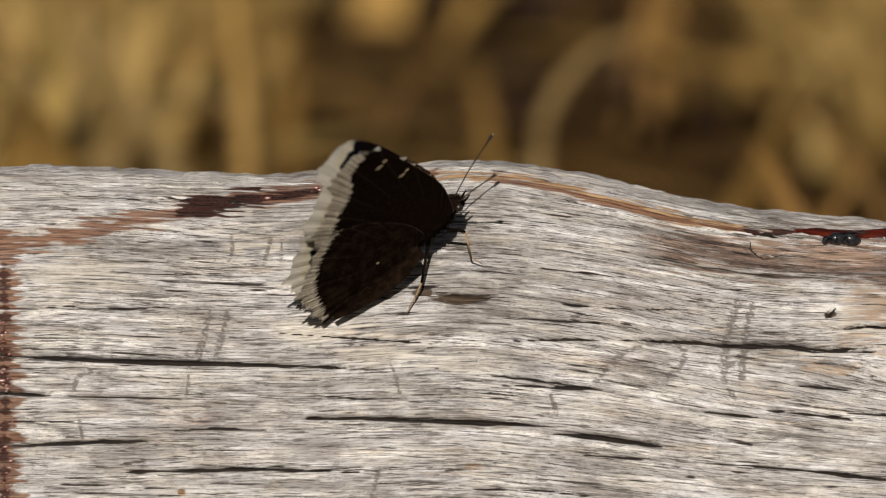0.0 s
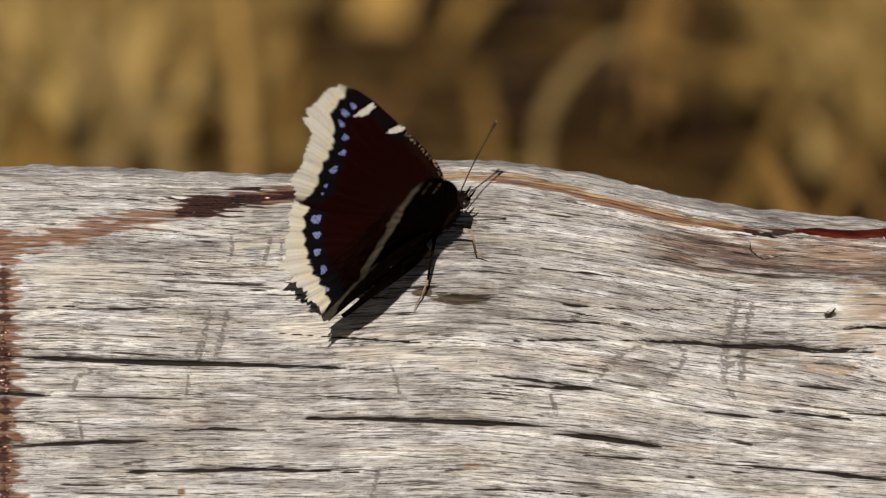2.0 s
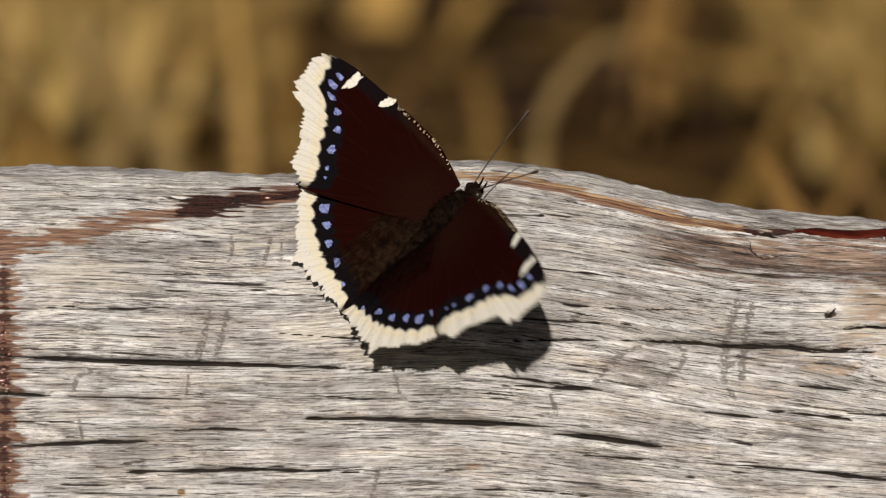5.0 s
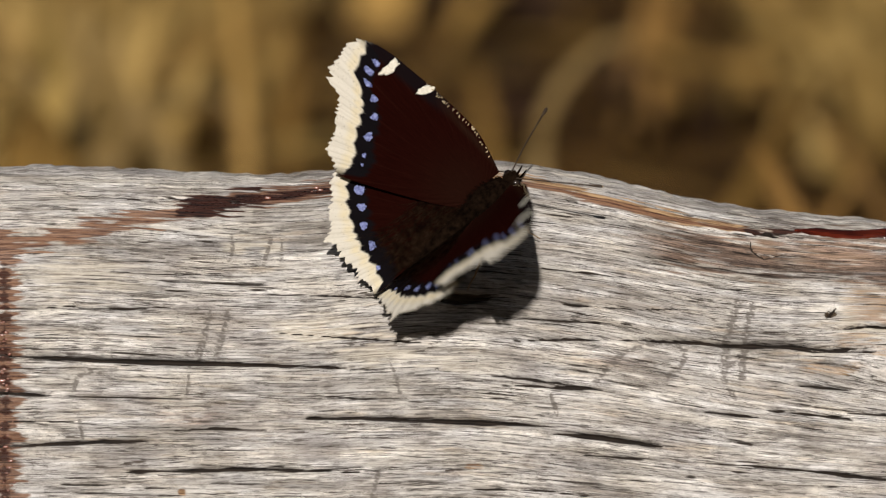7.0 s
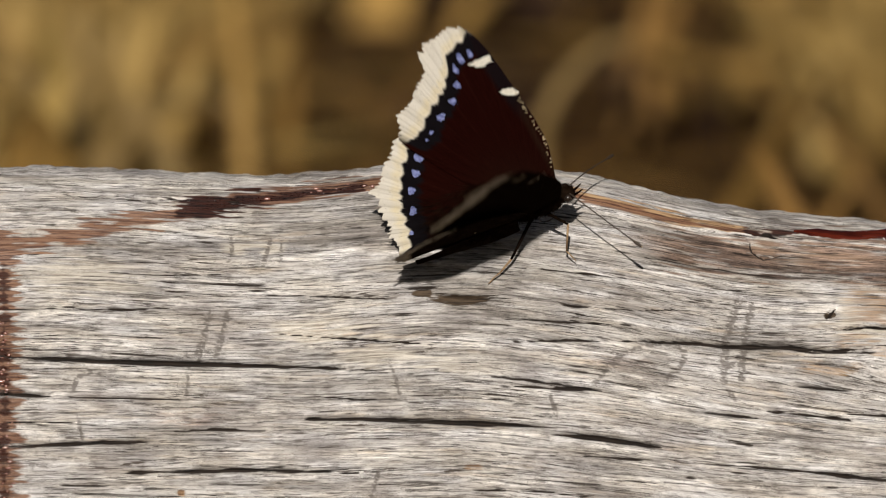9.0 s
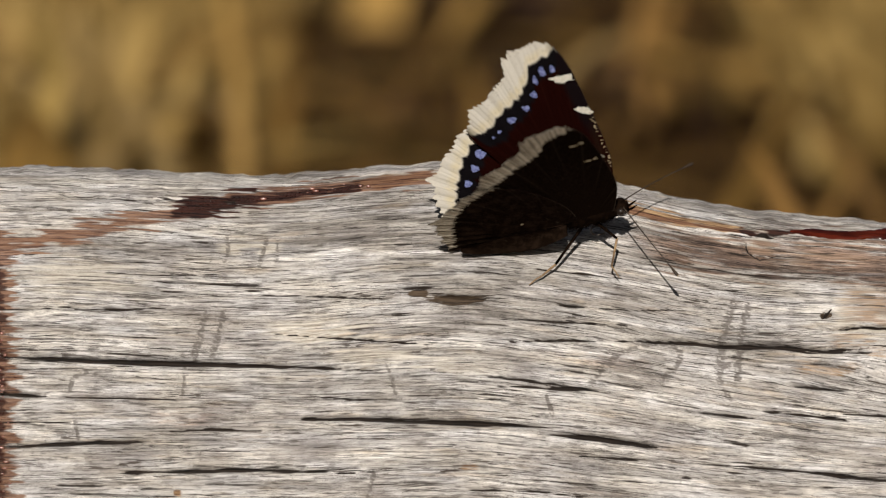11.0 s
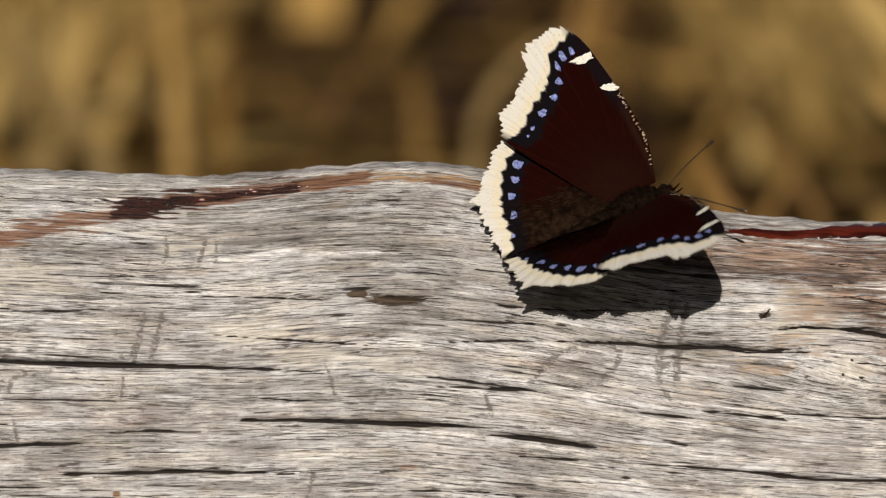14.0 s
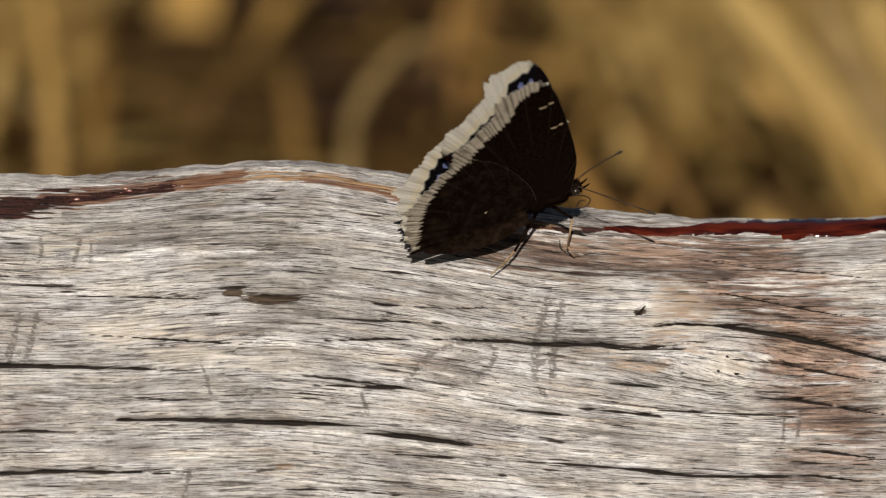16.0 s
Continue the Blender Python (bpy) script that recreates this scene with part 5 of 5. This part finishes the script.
def motions():
    """All that moves: the butterfly walks and beats its wings, the fly crawls off."""
    # seconds; millimetres; degrees
    BODY = [
        (0, -3.16, -9.79, 141.95, 49.8, -38.7, 3.8),
        (0.5, -1.97, -9.50, 142.46, 49.4, -43.8, 1.6),
        (1, -2.05, -9.65, 142.45, 50.1, -43.8, 0.4),
        (1.5, -1.87, -9.99, 142.58, 51.7, -40.3, 6.9),
        (2, -1.86, -10.31, 142.52, 52.3, -39.9, 7.5),
        (2.5, -1.93, -11.04, 141.57, 51.5, -38.7, 3.1),
        (3, -1.89, -9.84, 142.64, 49.8, -37.3, 9.0),
        (3.5, -1.94, -9.68, 142.71, 50.2, -37.8, 7.9),
        (4, -1.83, -9.62, 142.74, 52.3, -44.6, 0.6),
        (4.2, -1.83, -9.62, 142.74, 52.3, -44.6, 0.6),
        (6.3, 7.03, -7.94, 145.97, 46.3, -40.7, 6.1),
        (6.5, 7.23, -7.94, 145.97, 46.3, -40.7, 6.1),
        (7, 8.12, -7.35, 146.17, 50.4, -40.7, 5.7),
        (7.5, 8.36, -7.75, 146.35, 53.1, -38.8, 3.5),
        (8, 13.63, -7.37, 145.98, 53.0, -28.5, -1.2),
        (8.5, 16.32, -7.36, 145.61, 48.9, -24.8, -6.1),
        (9, 17.83, -7.24, 145.63, 48.1, -21.9, -3.3),
        (9.2, 18.13, -7.24, 145.63, 48.1, -21.9, -3.3),
        (11.3, 31.18, -6.56, 143.60, 39.6, -12.6, -8.2),
        (11.5, 32.48, -6.76, 143.40, 39.6, -12.6, -8.2),
        (12, 35.53, -6.48, 144.13, 42.6, -10.3, -5.1),
        (12.5, 40.89, -6.32, 142.91, 41.7, -10.4, -4.7),
        (13, 45.05, -5.43, 143.93, 39.6, -15.0, -3.6),
        (13.5, 47.98, -4.63, 143.52, 38.6, -10.7, 2.7),
        (14, 50.68, -2.95, 145.12, 36.4, -22.2, 9.5),
        (14.5, 55.62, -2.16, 145.89, 36.8, -19.3, 7.8),
        (15, 55.83, -1.77, 146.28, 36.5, -18.5, 9.1),
        (15.5, 55.79, -2.07, 146.19, 38.1, -18.4, 8.6),
        (16, 56.96, -2.51, 146.12, 41.2, -17.5, 9.0),
    ]
    walk(butterfly, [(t, pose(x / 1000, y / 1000, z / 1000, rx, ry, rz)) for t, x, y, z, rx, ry, rz in BODY])
    # seconds; lift of the left and right wings above the body's plane; backward sweep of the forewings; how much further the hindwings are raised; twist of the forewings
    WINGS = [
        (0, 92, 90, 5.4, 4.3, -2.0, -2.0, 0.0, 0.0),
        (0.1, 84, 85, 1.8, 1.4, -2.2, -2.5, 0.1, -0.7),
        (0.2, 57, 59, -1.8, -1.3, -2.4, -3.1, 0.2, -1.3),
        (0.3, 33, 37, -5.3, -4.1, -2.7, -3.6, 0.4, -2.0),
        (0.4, 29, 32, -8.9, -6.8, -2.9, -4.2, 0.5, -2.7),
        (0.5, 29, 35, -12.5, -9.7, -3.1, -4.7, 0.6, -3.4),
        (0.6, 28, 33, -11.6, -8.9, -3.3, -4.7, 0.3, -3.3),
        (0.7, 27, 32, -10.7, -8.3, -3.5, -4.7, 0.1, -3.2),
        (0.8, 26, 31, -9.7, -7.7, -3.8, -4.7, -0.1, -3.2),
        (0.9, 25, 31, -8.8, -7.1, -4.0, -4.6, -0.4, -3.1),
        (1, 26, 30, -7.9, -6.4, -4.2, -4.6, -0.6, -3.1),
        (1.1, 28, 34, -6.5, -5.0, -4.9, -5.2, -2.4, -3.9),
        (1.2, 55, 63, -5.2, -3.6, -5.5, -5.8, -4.2, -4.8),
        (1.3, 61, 70, -3.8, -2.1, -6.2, -6.3, -6.0, -5.7),
        (1.4, 59, 73, -2.4, -0.7, -6.8, -6.9, -7.8, -6.6),
        (1.5, 68, 76, -1.1, 0.7, -7.5, -7.5, -9.6, -7.5),
        (1.6, 61, 77, -0.9, 0.8, -7.5, -7.5, -9.4, -7.8),
        (1.9, 61, 76, -0.4, 1.3, -7.5, -7.5, -8.7, -8.6),
        (2, 67, 76, -0.2, 1.4, -7.5, -7.5, -8.4, -8.9),
        (2.1, 54, 63, -1.4, -0.2, -6.8, -5.9, -7.7, -7.7),
        (2.2, 30, 34, -2.6, -1.8, -6.1, -4.4, -7.0, -6.5),
        (2.3, 3, 7, -3.8, -3.5, -5.3, -2.8, -6.3, -5.2),
        (2.4, -3, -1, -4.8, -5.1, -4.6, -1.2, -5.6, -4.0),
        (2.5, -7, -7, -6.0, -6.8, -3.9, 0.4, -4.9, -2.8),
        (2.6, 5, 6, -4.1, -4.8, -3.5, -0.1, -4.0, -2.4),
        (2.7, 47, 53, -2.2, -2.8, -3.2, -0.6, -3.2, -2.0),
        (2.8, 78, 86, -0.3, -0.8, -2.8, -1.1, -2.3, -1.7),
        (2.9, 80, 86, 1.7, 1.2, -2.5, -1.5, -1.4, -1.3),
        (3, 83, 90, 3.6, 3.2, -2.1, -2.0, -0.5, -0.9),
        (3.1, 85, 90, 3.6, 3.1, -2.2, -2.0, -0.5, -0.9),
        (3.4, 85, 90, 3.7, 2.5, -2.2, -2.0, -0.5, -1.0),
        (3.5, 84, 89, 3.7, 2.3, -2.2, -2.0, -0.5, -1.0),
        (3.6, 71, 76, 2.1, 0.7, -2.8, -3.1, -0.5, -2.0),
        (3.7, 32, 36, 0.6, -0.8, -3.4, -4.2, -0.6, -3.1),
        (3.8, 7, 12, -1.0, -2.5, -4.0, -5.3, -0.7, -4.2),
        (3.9, 0, 5, -2.6, -4.0, -4.6, -6.4, -0.7, -5.3),
        (4, 23, 27, -4.1, -5.7, -5.2, -7.5, -0.8, -6.4),
        (4.1, 34, 37, -3.8, -5.4, -5.2, -7.2, -0.9, -6.2),
        (4.2, 37, 40, -3.4, -5.3, -5.3, -6.9, -1.0, -6.0),
        (4.4, 53, 54, -2.8, -5.1, -5.3, -6.3, -1.1, -5.5),
        (4.8, 55, 55, -1.5, -4.6, -5.5, -5.2, -1.5, -4.7),
        (5, 22, 22, -0.8, -4.4, -5.6, -4.6, -1.7, -4.2),
        (5.15, 2, -1, -0.3, -4.1, -5.6, -4.1, -1.8, -3.9),
        (5.3, 4, 1, 0.2, -3.9, -5.7, -3.7, -1.9, -3.6),
        (5.5, 52, 47, 0.8, -3.7, -5.8, -3.1, -2.1, -3.1),
        (5.7, 58, 51, 1.4, -3.5, -5.8, -2.5, -2.3, -2.7),
        (6, 54, 46, 2.4, -3.0, -6.0, -1.7, -2.6, -2.0),
        (6.15, 20, 11, 3.0, -2.9, -6.0, -1.2, -2.7, -1.7),
        (6.3, 2, -8, 3.4, -2.6, -6.1, -0.8, -2.8, -1.4),
        (6.4, -0, -3, 3.0, -3.1, -6.1, -0.5, -2.9, -1.2),
        (6.5, -1, 3, 2.7, -3.5, -6.2, -0.2, -3.0, -1.0),
        (6.6, 5, 7, 2.4, -2.8, -6.0, -1.7, -2.5, -1.0),
        (6.7, 8, 6, 2.2, -2.1, -5.9, -3.1, -2.0, -1.1),
        (6.8, 15, 8, 1.9, -1.3, -5.8, -4.6, -1.5, -1.1),
        (6.9, 26, 15, 1.5, -0.6, -5.6, -6.0, -0.9, -1.2),
        (7, 39, 48, 1.3, 0.2, -5.5, -7.5, -0.4, -1.2),
        (7.1, 62, 64, 1.6, -0.2, -5.9, -7.5, -0.7, -2.9),
        (7.2, 66, 76, 1.8, -0.6, -6.3, -7.5, -1.0, -4.5),
        (7.4, 64, 76, 2.4, -1.4, -7.1, -7.5, -1.6, -7.8),
        (7.5, 68, 72, 2.7, -1.8, -7.5, -7.5, -1.9, -9.4),
        (7.6, 49, 46, 2.3, -2.1, -6.3, -7.3, -1.2, -8.1),
        (7.7, 20, 15, 2.0, -2.5, -5.1, -7.2, -0.5, -6.8),
        (7.8, 12, 7, 1.7, -2.7, -3.9, -7.0, 0.2, -5.5),
        (7.9, 20, 11, 1.4, -3.0, -2.7, -6.9, 0.9, -4.2),
        (8, 49, 37, 1.0, -3.4, -1.5, -6.7, 1.6, -3.0),
        (8.1, 68, 62, 1.7, -2.8, -2.3, -6.9, 1.6, -4.4),
        (8.2, 68, 71, 2.3, -2.2, -3.1, -7.0, 1.6, -5.8),
        (8.4, 64, 66, 3.7, -1.1, -4.7, -7.3, 1.7, -8.7),
        (8.5, 24, 45, 4.4, -0.5, -5.5, -7.5, 1.7, -10.1),
        (8.6, 6, 7, 4.3, 0.2, -5.5, -7.5, 0.4, -9.1),
        (8.7, 3, 6, 4.2, 0.9, -5.5, -7.5, -0.8, -8.1),
        (8.8, 4, 9, 4.1, 1.6, -5.6, -7.5, -2.1, -7.1),
        (8.9, 25, 31, 3.9, 2.3, -5.6, -7.5, -3.4, -6.1),
        (9, 60, 67, 3.8, 3.1, -5.7, -7.5, -4.6, -5.1),
        (9.1, 68, 75, 3.7, 2.8, -5.7, -7.3, -4.6, -5.0),
        (9.2, 73, 78, 3.5, 2.6, -5.8, -7.1, -4.6, -5.0),
        (9.5, 76, 79, 3.1, 1.7, -6.0, -6.4, -4.6, -4.9),
        (9.8, 70, 73, 2.7, 0.8, -6.3, -5.7, -4.6, -4.7),
        (9.95, 26, 27, 2.5, 0.4, -6.4, -5.4, -4.6, -4.6),
        (10.1, 8, 7, 2.3, -0.0, -6.5, -5.0, -4.6, -4.6),
        (10.3, 18, 15, 1.9, -0.6, -6.6, -4.6, -4.6, -4.5),
        (10.5, 72, 67, 1.7, -1.1, -6.8, -4.2, -4.6, -4.4),
        (10.9, 79, 74, 1.1, -2.3, -7.1, -3.3, -4.7, -4.2),
        (11.3, 69, 63, 0.6, -3.5, -7.4, -2.4, -4.7, -4.0),
        (11.4, 44, 39, 0.4, -3.7, -7.4, -2.1, -4.7, -4.0),
        (11.5, 13, 2, 0.3, -4.1, -7.5, -1.9, -4.7, -3.9),
        (11.6, 10, 5, 0.8, -3.1, -6.6, -1.9, -4.3, -3.3),
        (11.7, 16, 10, 1.3, -2.2, -5.8, -2.0, -4.0, -2.7),
        (11.8, 38, 36, 1.8, -1.2, -4.9, -2.0, -3.7, -2.1),
        (11.9, 73, 74, 2.4, -0.4, -4.1, -2.0, -3.3, -1.5),
        (12, 77, 81, 3.0, 0.5, -3.2, -2.0, -3.0, -0.9),
        (12.1, 78, 83, 3.3, 1.7, -3.4, -3.1, -2.2, -0.7),
        (12.4, 80, 83, 4.2, 5.0, -3.9, -6.4, 0.2, 0.2),
        (12.5, 29, 47, 4.5, 6.1, -4.1, -7.5, 1.0, 0.4),
        (12.6, 12, 17, 3.8, 3.5, -4.4, -7.5, 0.6, -0.7),
        (12.7, 6, 15, 2.9, 1.0, -4.8, -7.5, 0.2, -1.8),
        (12.8, 6, 19, 2.1, -1.6, -5.1, -7.5, -0.2, -2.9),
        (12.9, 15, 24, 1.2, -4.1, -5.5, -7.5, -0.5, -4.0),
        (13, 23, 35, 0.4, -6.6, -5.8, -7.5, -0.9, -5.1),
        (13.1, 68, 77, 1.7, -4.4, -5.0, -6.4, -0.7, -4.4),
        (13.2, 78, 84, 2.9, -2.2, -4.3, -5.3, -0.4, -3.7),
        (13.3, 84, 87, 4.3, 0.0, -3.5, -4.2, -0.2, -3.0),
        (13.4, 87, 89, 5.5, 2.3, -2.8, -3.1, 0.0, -2.3),
        (13.5, 90, 88, 6.8, 4.5, -2.0, -2.0, 0.3, -1.7),
        (13.6, 90, 89, 5.4, 2.3, -2.9, -3.0, 0.0, -1.8),
        (13.7, 84, 86, 4.2, 0.1, -3.7, -4.1, -0.2, -2.0),
        (13.8, 62, 65, 2.8, -2.1, -4.6, -5.1, -0.5, -2.1),
        (13.9, 25, 30, 1.4, -4.4, -5.5, -6.2, -0.7, -2.3),
        (14, 23, 30, 0.0, -6.7, -6.4, -7.2, -1.0, -2.4),
        (14.1, 38, 45, 0.6, -5.2, -5.6, -6.2, -0.7, -2.6),
        (14.2, 64, 70, 1.2, -3.6, -4.8, -5.1, -0.4, -2.8),
        (14.3, 77, 82, 1.8, -2.2, -4.0, -4.1, -0.1, -3.0),
        (14.5, 84, 87, 2.9, 0.7, -2.5, -2.0, 0.4, -3.4),
        (14.7, 86, 88, 3.4, 1.6, -2.3, -2.0, 0.6, -2.9),
        (15, 87, 90, 4.1, 2.8, -2.0, -2.0, 1.0, -2.2),
        (15.5, 92, 93, 5.4, 2.9, -2.0, -2.0, 1.1, -0.4),
        (16, 91, 88, 1.8, 1.6, -3.9, -2.0, 0.9, -1.9),
    ]
    for (kind, side), ob in wings.items():
        rows = []
        for t, left, right, sweep_left, sweep_right, hind_left, hind_right, twist_left, twist_right in WINGS:
            lift, sweep, drop, twist = (left, sweep_left, hind_left, twist_left) if side > 0 else (right, sweep_right, hind_right, twist_right)
            if kind == "forewing":
                rows.append((t, pose(0, side * 0.0026, 0.0001, side * lift) @ pose(0, 0, 0, 0, twist, 0) @ pose(0, 0, 0, 0, 0, side * sweep)))
            else:
                rows.append((t, pose(0, side * 0.0026, -0.0002, side * (lift + drop))))
        walk(ob, rows)
    # seconds, yaw and dip of each antenna
    ANTENNAE = {
        1: [(0, -7.0, -40.5), (0.5, -10.4, -38.7), (1, -5.4, -34.9), (1.5, 1.4, -38.9), (2, 4.2, -38.0), (2.5, 11.5, -30.9), (3, 5.7, -39.2), (3.5, 4.8, -38.5), (4, -3.8, -33.6), (6.5, 33.3, 28.0), (7, 35.3, 22.0), (7.5, 38.2, 4.5), (8, 52.1, 41.2), (12, 35.1, 10.4), (12.5, 35.9, 12.4), (13, 33.1, 22.4), (13.5, 30.6, 11.7), (14.5, 44.5, 19.1), (15, 43.2, 18.7), (15.5, 42.6, 17.3), (16, 35.6, 26.3)],
        -1: [(0, -41.7, -45.3), (0.5, -43.4, -41.4), (1, -42.3, -40.6), (1.5, -42.6, -50.2), (2, -41.4, -51.3), (2.5, -32.4, -46.9), (3, -42.4, -52.1), (3.5, -42.2, -50.8), (4, -41.4, -42.3), (11.5, -60.2, 23.5), (12, -42.7, 5.3), (12.5, -40.5, 5.4), (13.5, -43.8, 0.8), (14, -54.9, -7.3), (14.5, -44.2, -0.1), (15, -46.5, -0.2), (15.5, -47.3, -3.9), (16, -51.1, -4.7)],
    }
    for side, rows in ANTENNAE.items():
        rows = [(0.0, *rows[0][1:])] * (rows[0][0] > 0) + rows
        walk(feelers[side], [(t, pose(0.007, side * 0.0007, -0.0007, 0, dip, yaw)) for t, yaw, dip in rows])
    # the tongue is drawn in between the palps until the butterfly feels about with it
    CURL = [(0.0, 3.4, -1.8), (13.9, 3.4, -1.8), (14.4, 5.4, -2.6), (16.0, 5.4, -2.6)]
    walk(tongue, [(t, pose(x / 1000, 0, z / 1000, 0, 0 if t > 14 else 60, 0)) for t, x, z in CURL])
    # seconds; place on the log's face and height over it, millimetres
    hops = [(0.0, 78.9, 0.4, 0), (0.15, 79.4, 0.5, 0), (0.3, 84.0, 1.0, 0), (0.45, 96.0, 0.0, 12), (0.6, 125.0, 0.0, 30), (0.8, 220.0, 0.0, 20), (0.9, 260.0, 0.0, 0), (16.0, 260.0, 0.0, 0)]
    walk(fly, [(t, Matrix.Translation(face_point(x, u, 0.1 + lift)) @ pose(0, 0, 0, 30, 0, 185)) for t, x, u, lift in hops])


motions()
